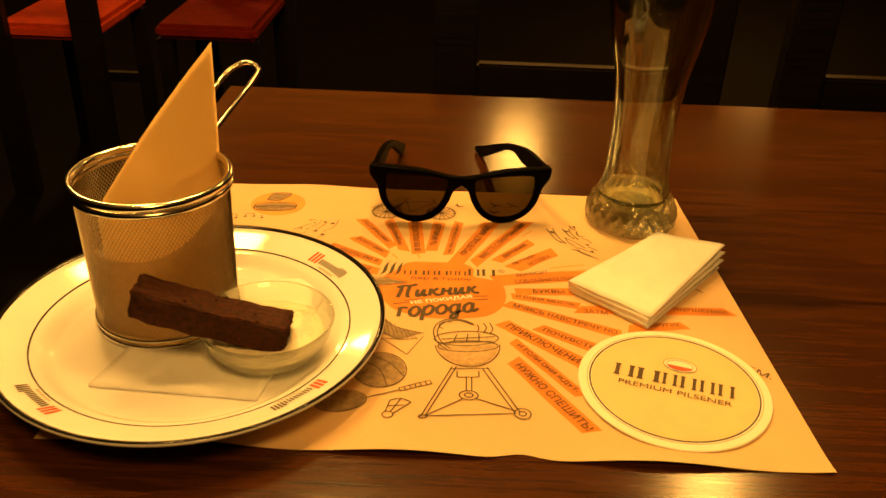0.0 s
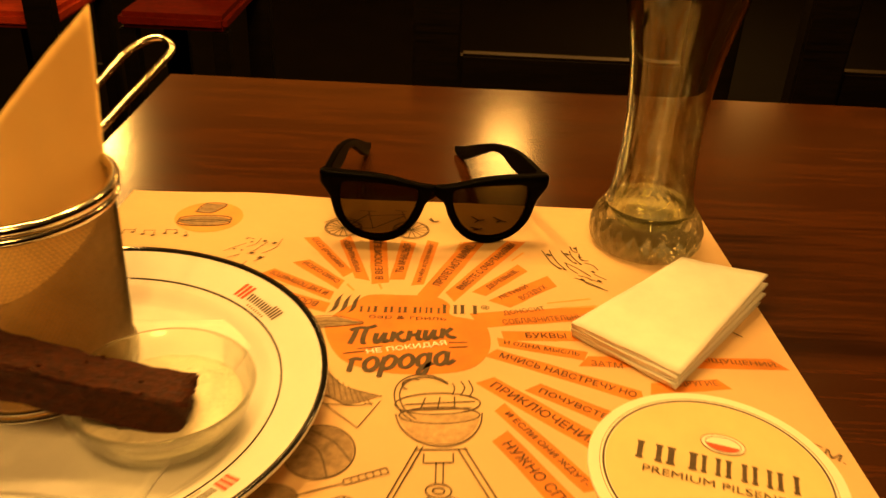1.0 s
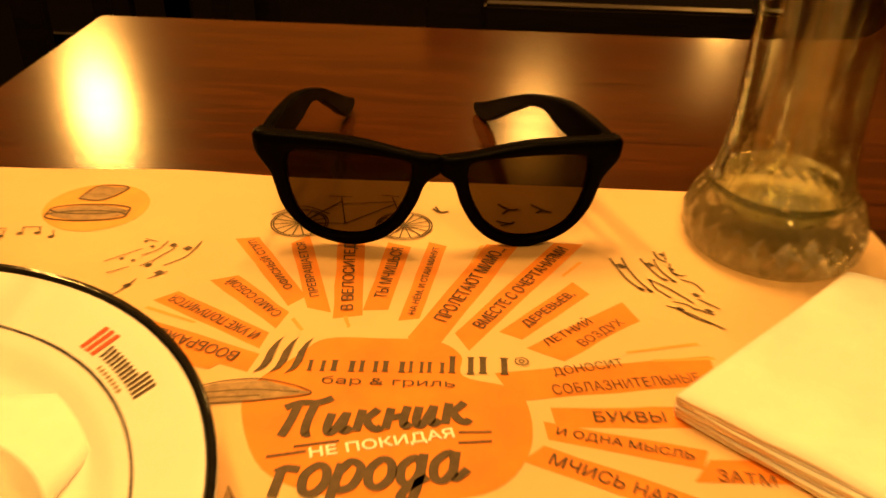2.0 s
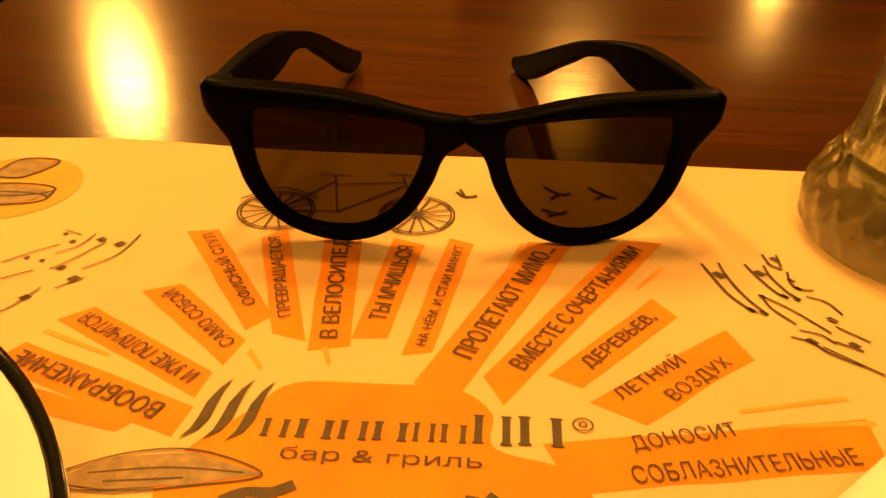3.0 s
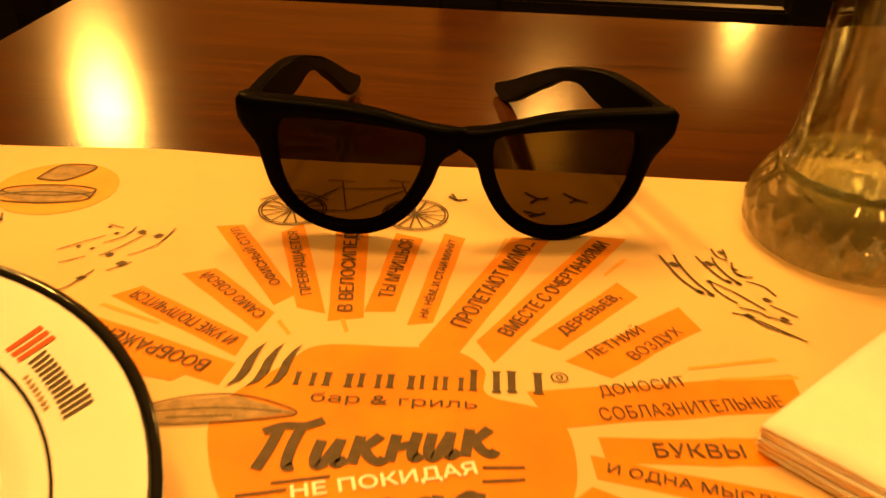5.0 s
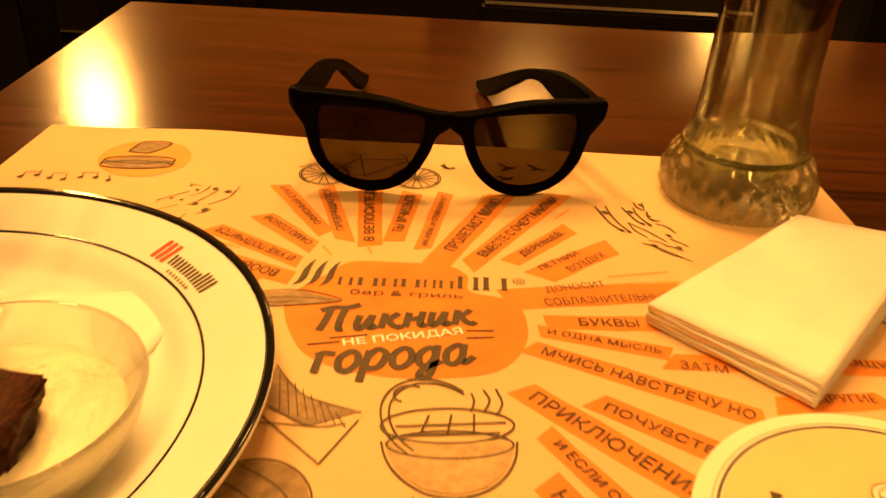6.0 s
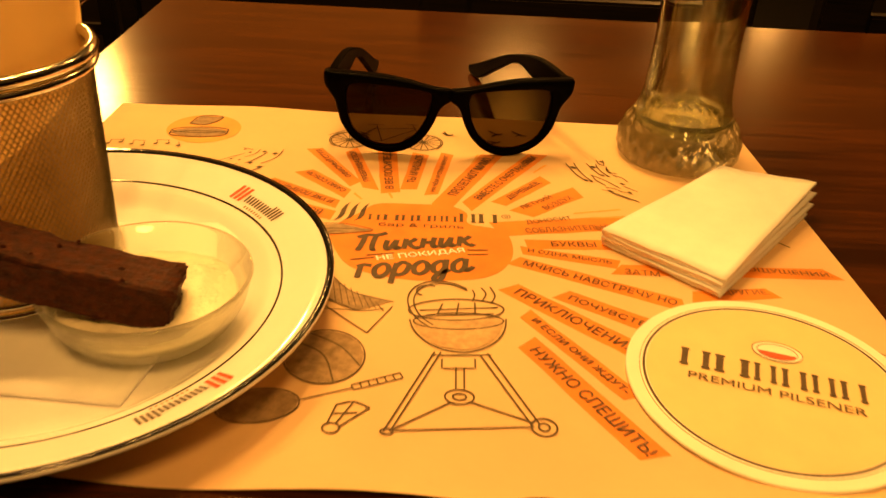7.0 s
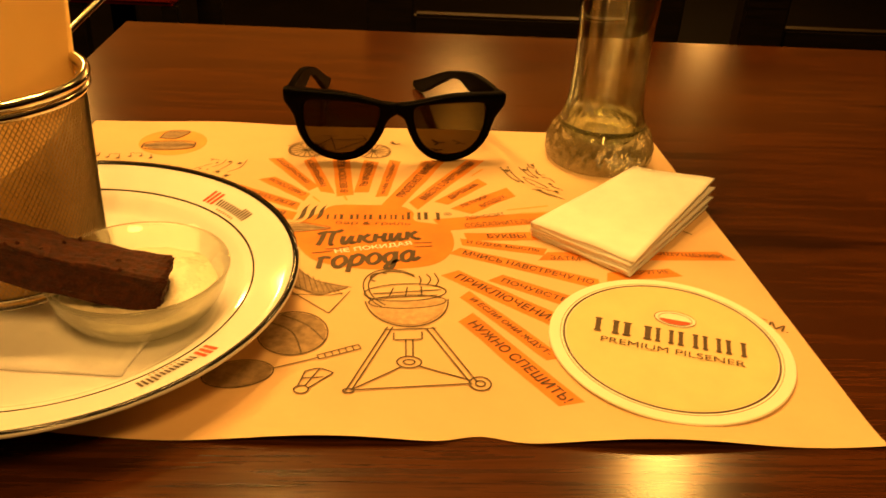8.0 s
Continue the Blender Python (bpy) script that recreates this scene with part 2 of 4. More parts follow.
slab("floor", "brown tiled restaurant floor, its shade put into the colour", -4, 4, -3, 6, -0.1, 0.0, M_FLOOR)
slab("ceiling", "dark painted ceiling of the restaurant", -4, 4, -3, 6, 3.0, 3.1, M_CEIL)
slab("wall_north", "warm painted wall above an added dark strip", -4, 4, 6, 6.1, 0, 3.0, M_WARMWALL)
# Added out of view: a dark strip keeps the far wall's foot black.
slab("trim_wainscot", "added dark strip along the unseen foot of the far wall", -4, 4, 5.96, 5.998, 0.003, 1.2, M_WALL)
slab("wall_south", "plain wall behind the seat, its shade put into the colour", -4, 4, -3.1, -3, 0, 3.0, M_WALL)
slab("wall_west", "plain side wall, its shade put into the colour", -4.1, -4, -3, 6, 0, 3.0, M_WALL)
slab("wall_east", "plain side wall, its shade put into the colour", 4, 4.1, -3, 6, 0, 3.0, M_WALL)


def dining_table(x0, x1, y0, y1, label):
    t = thing("dining_table", label, "table", at=((x0 + x1) / 2, (y0 + y1) / 2, 0))
    a, b = (x1 - x0) / 2, (y1 - y0) / 2
    part("tabletop", box(-a, a, -b, b, H - 0.035, H, 0.003), M_TABLE, t)
    part("apron", box(-a + 0.06, a - 0.06, -b + 0.06, b - 0.06, H - 0.11, H - 0.037), M_CHAIR, t, "black wooden apron")
    for sx in (-1, 1):
        for sy in (-1, 1):
            x, y = sx * (a - 0.08), sy * (b - 0.08)
            part("leg", box(x - 0.035, x + 0.035, y - 0.035, y + 0.035, 0, H - 0.112, 0.003), M_CHAIR, t, "square black wooden leg")
    return t


dining_table(-0.2555, 0.96, -0.12, 0.589, "polished dark brown wooden table with a laid place")


def dining_chair(x, y, turn, label, seat_mat, w=0.21):
    """A dark wooden chair, w half as wide as its seat; its back is at +y before the turn."""
    c = thing("dining_chair", label, "chair", "chairs at the tables", at=(x, y, 0), turn=turn)
    part("seat", box(-w, w, -0.21, 0.20, 0.43, 0.47, 0.012), seat_mat, c)
    for sx in (-1, 1):
        part("leg", box(sx * (w - 0.02) - 0.02, sx * (w - 0.02) + 0.02, -0.20, -0.16, 0, 0.43, 0.003), M_CHAIR, c)
        part("back_post", box(sx * (w - 0.01) - 0.035, sx * (w - 0.01) + 0.035, 0.20, 0.235, 0, 0.92, 0.004), M_CHAIR, c)
    for z in (0.60, 0.86):
        part("back_rail", box(-w + 0.045, w - 0.045, 0.205, 0.23, z, z + 0.06, 0.004), M_CHAIR, c)
    part("stretcher", box(-w + 0.04, w - 0.04, -0.19, -0.17, 0.2, 0.23), M_CHAIR, c)
    return c


dining_chair(0.20, 0.80, 0, "black wooden chair pushed under the table", M_CHAIR)
dining_chair(0.76, 0.80, 0, "black wooden chair pushed under the table", M_CHAIR)
dining_chair(-1.07, 2.02, 180, "narrow dark wooden chair with an orange-red seat", M_RED, 0.13)
dining_chair(-0.665, 2.08, 0, "narrow dark wooden chair with a deep red seat", M_DEEPRED, 0.135)

# ---- placemat ----
mat_thing = thing("placemat", "printed kraft paper placemat with a slightly curled edge", "placemat", at=(0, 0, H))
MAT_Z = 0.0005


def mat_lift(x, y):
    """The paper lifts a little along its near edge."""
    return 0.0035 * max(0.0, 1 - y / 0.022) ** 2 * (0.5 + 0.5 * math.sin(x * 47 + 2.2)) + 0.0005 * max(0.0, 1 - (0.330 - y) / 0.02) ** 2 * (0.5 + 0.5 * math.sin(x * 38))


def paper_sheet():
    bm = bmesh.new()
    nx, ny, rows = 90, 60, []
    for j in range(ny + 1):
        v = j / ny
        row = []
        for i in range(nx + 1):
            u = i / nx
            x0, x1 = -0.2130 + 0.0110 * v, 0.2150 - 0.0155 * v
            y0 = 0.0 - 0.0015 + 0.0045 * math.exp(-((u - 0.61) / 0.03) ** 2) + 0.002 * math.exp(-((u - 0.2) / 0.1) ** 2)
            y1 = 0.3262 + 0.0055 * u + 0.0030 * math.exp(-((u - 0.22) / 0.09) ** 2)
            x, y = x0 + (x1 - x0) * u, y0 + (y1 - y0) * v
            row.append(bm.verts.new((x, y, MAT_Z + mat_lift(x, y))))
        rows.append(row)
    for a, b in zip(rows, rows[1:]):
        for i in range(nx):
            bm.faces.new([a[i], a[i + 1], b[i + 1], b[i]])
    return bm


sheet = part("sheet", paper_sheet(), M_PAPER, mat_thing, smooth=True)
LAYER = {"orange": 0.00005, "shade": 0.00042, "line": 0.0005, "letter": 0.00058}
STEP = [0]


def spread(x, y):
    """The print widens a little towards the near edge, in metres."""
    return x * (1 + 0.030 * max(0.0, 1 - y / 0.2)), y


def print_shape(name, points, material, layer, parent=None, z=MAT_Z):
    bm = bmesh.new()
    STEP[0] += 1 if layer == "orange" else 0
    z += LAYER[layer] + (STEP[0] * 5e-6 if layer == "orange" else 0)
    bm.faces.new([bm.verts.new((x, y, z)) for x, y in (points if parent else [spread(*p) for p in points])])
    bmesh.ops.triangulate(bm, faces=bm.faces)
    bmesh.ops.recalc_face_normals(bm, faces=bm.faces)
    return part(name, bm, material, parent or mat_thing)


def ribbon(bm, points, width, z, closed=False):
    """A flat drawn line of the given width."""
    ps = [Vector((p[0], p[1], 0)) for p in points]
    m, rows = len(ps), []
    for i, p in enumerate(ps):
        a = ps[(i - 1) % m] if closed or i else p
        b = ps[(i + 1) % m] if closed or i < m - 1 else p
        way = (b - a)
        way = way.normalized() if way.length > 1e-9 else Vector((1, 0, 0))
        side = Vector((-way.y, way.x, 0)) * width / 2
        rows.append((bm.verts.new(p + side + Vector((0, 0, z))), bm.verts.new(p - side + Vector((0, 0, z)))))
    for i in range(m if closed else m - 1):
        (a, b), (c, d) = rows[i], rows[(i + 1) % m]
        bm.faces.new([a, b, d, c])


def pieces(name, lines, width):
    """Each line a part of its own."""
    for line in lines:
        drawing(name, [line], width)


def drawing(name, lines, width, label="", parent=None, z=MAT_Z):
    """Lines in millimetres: each a list of (x, y), smoothed; a leading "o" closes it."""
    bm = bmesh.new()
    for k, line in enumerate(lines):
        closed = line[0] == "o"
        pts = [(x / 1000, y / 1000, 0) for x, y in (line[1:] if closed else line)]
        pts = pts if parent else [(*spread(x, y), 0) for x, y, _ in pts]
        pts = smooth_line(pts, 6, closed) if len(pts) > 2 else [Vector(p) for p in pts]
        ribbon(bm, pts, width / 1000, z + LAYER["line"] + k * 2e-6, closed)
    return part(name, bm, M_INK_D, parent or mat_thing, label)


def oval(cx, cy, rx, ry, turn=0.0, n=14, start=0.0, sweep=360.0):
    c, s = math.cos(radians(turn)), math.sin(radians(turn))
    out = []
    for k in range(n + (0 if sweep >= 360 else 1)):
        a = radians(start + sweep * k / n)
        x, y = rx * math.cos(a), ry * math.sin(a)
        out.append((cx + c * x - s * y, cy + s * x + c * y))
    return out


def within(p, ends):
    """Whether p lies inside a letter's outline, by the even-odd rule."""
    e = ends[(ends[:, 1] > p.y) != (ends[:, 3] > p.y)]
    x = e[:, 0] + (p.y - e[:, 1]) * (e[:, 2] - e[:, 0]) / (e[:, 3] - e[:, 1])
    return int((x > p.x).sum()) % 2 == 1


def lettering(text, x0, y0, x1, y1, height, material=M_INK_D, parent=None, z=MAT_Z, shear=0.0, bold=0.0, name="lettering"):
    """Words whose middle line runs from (x0, y0) to (x1, y1), millimetres."""
    cu = bpy.data.curves.new("words", "FONT")
    cu.body, cu.size, cu.fill_mode = text, 1.0, "NONE"
    tmp = new("words", cu)
    bpy.context.view_layer.update()
    me = bpy.data.meshes.new_from_object(tmp.evaluated_get(bpy.context.evaluated_depsgraph_get()))
    bpy.data.objects.remove(tmp)
    spots, _, tris, *_ = geometry.delaunay_2d_cdt([v.co.xy for v in me.vertices], [tuple(e.vertices) for e in me.edges], [], 0, 1e-6)
    ends = np.array([[*me.vertices[e.vertices[0]].co.xy, *me.vertices[e.vertices[1]].co.xy] for e in me.edges])
    tris = [t for t in tris if within(sum((spots[i] for i in t), Vector((0, 0))) / 3, ends)]
    bpy.data.meshes.remove(me)
    me = bpy.data.meshes.new("words")
    me.from_pydata([(p.x, p.y, 0) for p in spots], [], [tuple(t) for t in tris])
    co = np.empty(len(me.vertices) * 3)
    me.vertices.foreach_get("co", co)
    co = co.reshape(-1, 3)
    co[:, 0] += shear * co[:, 1]
    lo, hi = co.min(0), co.max(0)
    length = math.hypot(x1 - x0, y1 - y0)
    u = (co[:, 0] - lo[0]) / (hi[0] - lo[0]) * length
    v = ((co[:, 1] - lo[1]) / (hi[1] - lo[1]) - 0.5) * height
    dx, dy = (x1 - x0) / length, (y1 - y0) / length
    co[:, 0], co[:, 1], co[:, 2] = (x0 + u * dx - v * dy) / 1000, (y0 + u * dy + v * dx) / 1000, z + LAYER["letter"]
    if not parent:
        co[:, 0] *= 1 + 0.030 * np.maximum(0.0, 1 - co[:, 1] / 0.2)
    me.vertices.foreach_set("co", co.ravel())
    me.update()
    bm = bmesh.new()
    for k in range(4 if bold else 1):
        had = len(bm.verts)
        bm.from_mesh(me)
        bm.verts.ensure_lookup_table()
        a = k * math.tau / 4
        for v in bm.verts[had:]:
            v.co += Vector((math.cos(a) * bold / 1000, math.sin(a) * bold / 1000, k * 4e-6)) if bold else Vector()
    bpy.data.meshes.remove(me)
    return part(name, bm, material, parent or mat_thing)


def ray_strip(x0, y0, x1, y1, w0, w1, back=4.0, over=4.0, material=M_INK_O):
    """An orange sun ray under a line of words, millimetres."""
    length = math.hypot(x1 - x0, y1 - y0)
    dx, dy = (x1 - x0) / length, (y1 - y0) / length
    rough = random.Random(round(x0 * 13 + y1 * 7))
    j = lambda k: rough.uniform(-k, k)
    slant = rough.choice((-1, 1)) * rough.uniform(0.12, 0.3)
    low = [(-back + j(1.0) - slant * w0, -w0 / 2)] + [(length * f, -(w0 + (w1 - w0) * f) / 2 * (1 + j(0.07))) for f in (0.2, 0.45, 0.7, 0.9)] + [(length + over + slant * w1, -w1 / 2 * (1 + j(0.06)))]
    high = [(length + over * 0.7 - slant * w1, w1 / 2 * (1 + j(0.06)))] + [(length * f, (w0 + (w1 - w0) * f) / 2 * (1 + j(0.07))) for f in (0.85, 0.6, 0.35, 0.1)] + [(-back * 0.8 + slant * w0, w0 / 2)]
    print_shape("sun_ray", [((x0 + s * dx - v * dy) / 1000, (y0 + s * dy + v * dx) / 1000) for s, v in low + high], material, "orange")


def ray_words(text, x0, y0, x1, y1, h, back=4.0, over=4.0, wide=1.9):
    ray_strip(x0, y0, x1, y1, h * wide, h * wide * 1.08, back, over)
    lettering(text, x0, y0, x1, y1, h, bold=0.06)


ray_words("ВООБРАЖЕНИЕ", -52.3, 190.4, -94, 206.3, 5.2, 8)
ray_words("И УЖЕ ПОЛУЧИТСЯ", -48.2, 202.2, -84.5, 223.3, 4.6)
ray_words("САМО СОБОЙ", -43.7, 215, -66.9, 236.4, 5)
ray_words("ОФИСНЫЙ СТУЛ", -43.2, 232.5, -65.8, 267, 4.4, 10)
ray_words("ПРЕВРАЩАЕТСЯ", -32.1, 228.3, -44.7, 267.4, 4.2, 10)
ray_words("В ВЕЛОСИПЕД", -18.9, 220.6, -24.2, 268.7, 5.6)
ray_words("ТЫ МЧИШЬСЯ", -8.2, 229.4, -4.6, 266.3, 4.8, 9)
ray_words("НА НЁМ, И СТАИ МИНУТ", 4.1, 219.7, 11, 268.1, 3.8)
ray_words("ПРОЛЕТАЮТ МИМО...", 14.9, 216.6, 37.3, 270, 5.6, 20, wide=2.1)
ray_words("ВМЕСТЕ С ОЧЕРТАНИЯМИ", 28.5, 213.8, 63.6, 272.1, 5.0, 12, 6)
ray_words("ДЕРЕВЬЕВ,", 45.5, 215.9, 64.4, 238.1, 4.6, 9, 7)
ray_strip(58, 205, 80, 224, 13, 12, 9, 8)
lettering("ЛЕТНИЙ", 51.6, 205.9, 68.8, 221.2, 5.0)
lettering("ВОЗДУХ", 64.6, 206, 80.8, 221.1, 5.0)
ray_strip(50, 184, 100, 194, 15, 14, 14, 10)
lettering("ДОНОСИТ", 53.7, 189.7, 77.9, 196.6, 5.2)
lettering("СОБЛАЗНИТЕЛЬНЫЕ", 52.8, 180.9, 102.3, 190.9, 5.0)
ray_words("БУКВЫ", 64.7, 168.9, 86.9, 170.4, 4.8, 14, 70)
ray_words("И ОДНА МЫСЛЬ", 52.6, 161.4, 92.2, 153.5, 4.0)
ray_strip(99, 148.5, 195, 153, 9, 10, 6, 4)
lettering("ЗАТМ", 97.2, 146.6, 113.3, 145.0, 4.8)
lettering("ОЩУЩЕНИЙ.", 157.1, 154, 197.1, 152.1, 5.4)
ray_words("МЧИСЬ НАВСТРЕЧУ НО", 50, 149.9, 116, 121.5, 4.8, 6, 4)
ray_strip(128, 128, 160, 133.5, 9, 9, 4, 4)
lettering("ДРУГИЕ.", 139, 132, 161, 133.7, 5.0)
ray_words("ПОЧУВСТВУЙ", 68.5, 122.3, 107, 99, 5.2, 5, 4)
lettering("ЕМ.", 190.3, 89.5, 203, 80.3, 5.6)
ray_words("ПРИКЛЮЧЕНИЯ", 45.1, 125.1, 91, 85, 5.6, 6, 4)
ray_words("И ЕСЛИ ОНИ ЖДУТ-", 50.8, 103.4, 83, 57.7, 4.2, 6, 4)
ray_words("НУЖНО СПЕШИТЬ!", 49.6, 82.7, 85.9, 25, 5.6, 6, 2)
ray_strip(-66, 188, -100, 196, 6, 7, 10, 6)
for x0, y0, x1, y1 in ((-33, 207, -38, 214), (-17, 210, -19.5, 217), (26, 258, 30, 272), (62, 251, 70, 262), (80, 203, 106, 210), (88, 199, 110, 202), (-72, 209, -92, 217)):
    ray_strip(x0, y0, x1, y1, 1.2, 1.6, 0, 0, M_INK_O2)

# the sun disc with its slogan; the trade mark is drawn as plain bars
print_shape("sun", [(p.x / 1000, p.y / 1000) for p in smooth_line([(-44, 164, 0), (-43, 178, 0), (-32, 193, 0), (-24, 203, 0), (-4, 204.6, 0), (14, 204.5, 0), (23, 197, 0), (24, 186, 0), (40, 181, 0), (45, 170, 0), (44, 152, 0), (34, 137, 0), (14, 131, 0), (-10, 131, 0), (-32, 140, 0)], 5, True)], M_INK_O, "orange")
for k in range(3):
    x = -45.0 + k * 5.1
    print_shape("flame_mark", [((x + a) / 1000, (182.5 + b) / 1000) for a, b in ((0, 0), (1.6, 3.2), (2.2, 7), (2.6, 12), (4.2, 17), (6.4, 20.5), (5.4, 17), (5.0, 12), (4.8, 7), (3.4, 3))], M_INK_D, "line")


def mark_glyph(x0, x1, y, h, parent=None, z=MAT_Z, scale=1.0):
    """A plain shape as large as one letter: two stems on flat feet, millimetres."""
    w, thin = (x1 - x0), 0.6 * scale
    stem = w * 0.19
    for a in (x0 + w * 0.08, x1 - w * 0.08 - stem):
        print_shape("name_bar", [(p / 1000, q / 1000) for p, q in ((a, y), (a + stem, y), (a + stem, y + h), (a, y + h))], M_INK_D, "line", parent, z)
        for b in (y, y + h - thin):
            print_shape("name_bar", [(p / 1000, q / 1000) for p, q in ((a - stem * 0.2, b), (a + stem * 1.2, b), (a + stem * 1.2, b + thin), (a - stem * 0.2, b + thin))], M_INK_D, "shade", parent, z)


for x0, x1, h in ((-28, -21.5, 5.6), (-20.5, -11.5, 5.8), (-11, -4, 5.8), (-3.5, 5, 5.8), (5.5, 11, 5.8), (11.5, 18, 5.6), (18.5, 28, 9), (28.5, 39.5, 9)):
    mark_glyph(x0, x1, 186.2 + 0.045 * x0, h)
drawing("mark_ring", [["o"] + oval(43.5, 195, 2.2, 2.0), ["o"] + oval(43.5, 195, 0.8, 0.8)], 0.4)
lettering("бар & гриль", -21.8, 180, 21.4, 181.2, 4.8, bold=0.0)
BRUSH = {    # strokes of each hand-drawn letter in a box one high
    "П": (1.15, [[(0.12, 0.02), (0.24, 0.5), (0.30, 0.95)], [(0.0, 0.86), (0.35, 0.98), (0.80, 0.95), (1.15, 1.06)], [(0.74, 0.95), (0.66, 0.45), (0.68, 0.05), (0.82, 0.04)]]),
    "и": (0.74, [[(0.08, 0.58), (0.04, 0.2), (0.10, 0.02), (0.24, 0.08), (0.46, 0.56)], [(0.46, 0.58), (0.42, 0.2), (0.48, 0.02), (0.66, 0.12)]]),
    "к": (0.72, [[(0.10, 0.62), (0.04, 0.0)], [(0.50, 0.60), (0.30, 0.42), (0.10, 0.30)], [(0.20, 0.34), (0.38, 0.10), (0.56, 0.0), (0.66, 0.08)]]),
    "н": (0.74, [[(0.10, 0.60), (0.04, 0.0)], [(0.06, 0.30), (0.28, 0.32), (0.48, 0.36)], [(0.52, 0.62), (0.46, 0.2), (0.52, 0.02), (0.66, 0.10)]]),
    "г": (0.58, [[(0.12, 0.62), (0.06, 0.0)], [(0.0, 0.54), (0.22, 0.62), (0.50, 0.56)]]),
    "о": (0.66, [["o", (0.30, 0.62), (0.06, 0.42), (0.08, 0.10), (0.30, 0.0), (0.52, 0.20), (0.50, 0.50)]]),
    "р": (0.72, [[(0.14, 0.62), (0.06, 0.1), (0.0, -0.36)], [(0.12, 0.42), (0.34, 0.64), (0.58, 0.46), (0.46, 0.10), (0.20, 0.02), (0.10, 0.12)]]),
    "д": (0.72, [["o", (0.30, 0.58), (0.08, 0.40), (0.10, 0.08), (0.32, 0.02), (0.48, 0.26), (0.46, 0.50)], [(0.54, 0.66), (0.48, 0.1), (0.36, -0.32), (0.12, -0.34), (0.20, -0.12), (0.66, 0.12)]]),
    "а": (0.80, [["o", (0.34, 0.62), (0.08, 0.42), (0.08, 0.10), (0.28, 0.0), (0.48, 0.22), (0.48, 0.52)], [(0.54, 0.64), (0.48, 0.20), (0.54, 0.02), (0.80, 0.20)]]),
}


def brush_word(word, x0, y0, x1, y1, height, width):
    """A word in slanting brush strokes from (x0, y0) to (x1, y1), millimetres."""
    total = sum(BRUSH[c][0] for c in word)
    length = math.hypot(x1 - x0, y1 - y0)
    dx, dy = (x1 - x0) / length, (y1 - y0) / length
    at = 0.0
    for c in word:
        lines = []
        for stroke in BRUSH[c][1]:
            closed = stroke[0] == "o"
            line = ["o"] if closed else []
            for u, v in (stroke[1:] if closed else stroke):
                a, b = (at + u + 0.26 * v) / total * length, v * height
                line.append((x0 + a * dx - b * dy, y0 + a * dy + b * dx))
            lines.append(line)
        drawing("brush_letter", lines, width)
        at += BRUSH[c][0]


brush_word("Пикник", -31, 153.0, 27, 164.0, 15.0, 2.8)
brush_word("города", -28, 129.5, 26, 140.5, 17.0, 2.8)
lettering("НЕ ПОКИДАЯ", -19.8, 147.0, 21.5, 158.4, 4.8, M_TISSUE, z=MAT_Z + 0.00004, bold=0.15)
pieces("flourish", [[(-25, 149.6), (-12, 153)], [(-32, 145), (-21, 148)], [(23, 159), (33, 160)], [(23, 154.5), (33, 156)]], 0.9)

# drawings
drawing("grill_drawing", [
    ["o"] + oval(18, 108, 20.5, 8, 6), oval(18.5, 103, 20.5, 25, 5, 12, 185, 170), ["o"] + oval(19, 99.5, 19, 6, 5)[:],
    oval(14, 110, 16, 21, 28, 12, 25, 185), oval(15, 110, 14.5, 19, 28, 12, 25, 185), oval(5, 122, 5, 4, 30, 8, 20, 200),
    [(9.5, 77.5), (-7.1, 30)], [(12, 77.5), (-4.6, 30.5)], [(27.5, 77), (45.5, 36)], [(30.5, 78), (48, 37.5)],
    ["o"] + oval(49.5, 36, 4.6, 4.6), ["o"] + oval(49.5, 36, 2, 2), ["o"] + oval(-6, 30, 2.2, 1.4),
    ["o"] + oval(19.4, 50.5, 5.4, 4.2), ["o"] + oval(19.4, 50.5, 2.5, 1.8), [(18, 55), (18, 68)], [(21.2, 55), (21.2, 68)],
    [(13, 67), (25, 68)], [(12.5, 67), (12.5, 73)], [(25.5, 68), (25.5, 74)], [(8, 75), (32, 77)],
    [(-5, 30.5), (16, 47)], [(23, 48), (46, 38)], [(-5, 30.5), (46, 36)],
    [(2, 106), (36, 111)], [(4, 102), (34, 106)], [(10, 104), (12, 112)], [(18, 104), (19, 113)], [(26, 105), (26, 114)],
    [(29, 115), (31, 121), (29, 126)], [(33, 114), (35, 120), (33, 127)], [(25, 115), (26, 120), (25, 124)],
], 0.75, "line drawing of a kettle barbecue on three legs")
print_shape("grill_shading", [(x / 1000, y / 1000) for x, y in oval(18.5, 103, 19.5, 23.5, 5, 12, 185, 170)], M_PENCIL, "shade")
drawing("bicycle_drawing", [
    ["o"] + oval(-48.5, 284, 12.2, 12), ["o"] + oval(-48.5, 284, 11.2, 11), ["o"] + oval(-3.6, 285.5, 12, 12), ["o"] + oval(-3.6, 285.5, 11, 11),
    [(-48, 284), (-33, 306)], [(-48, 284), (-29, 285)], [(-29, 285), (-34, 309)], [(-29, 285), (-9, 305)], [(-33, 303), (-9, 307)], [(-3.6, 285.5), (-11, 311)],
    [(-40, 310), (-29, 310)], [(-16, 313), (-8, 312)], [(-62, 290), (-50, 299), (-37, 293)],
] + [[(cx + 11 * math.cos(a * 0.42), cy + 11 * math.sin(a * 0.42)), (cx, cy)] for cx, cy in ((-48.5, 284), (-3.6, 285.5)) for a in range(15)], 0.6, "line drawing of a bicycle")
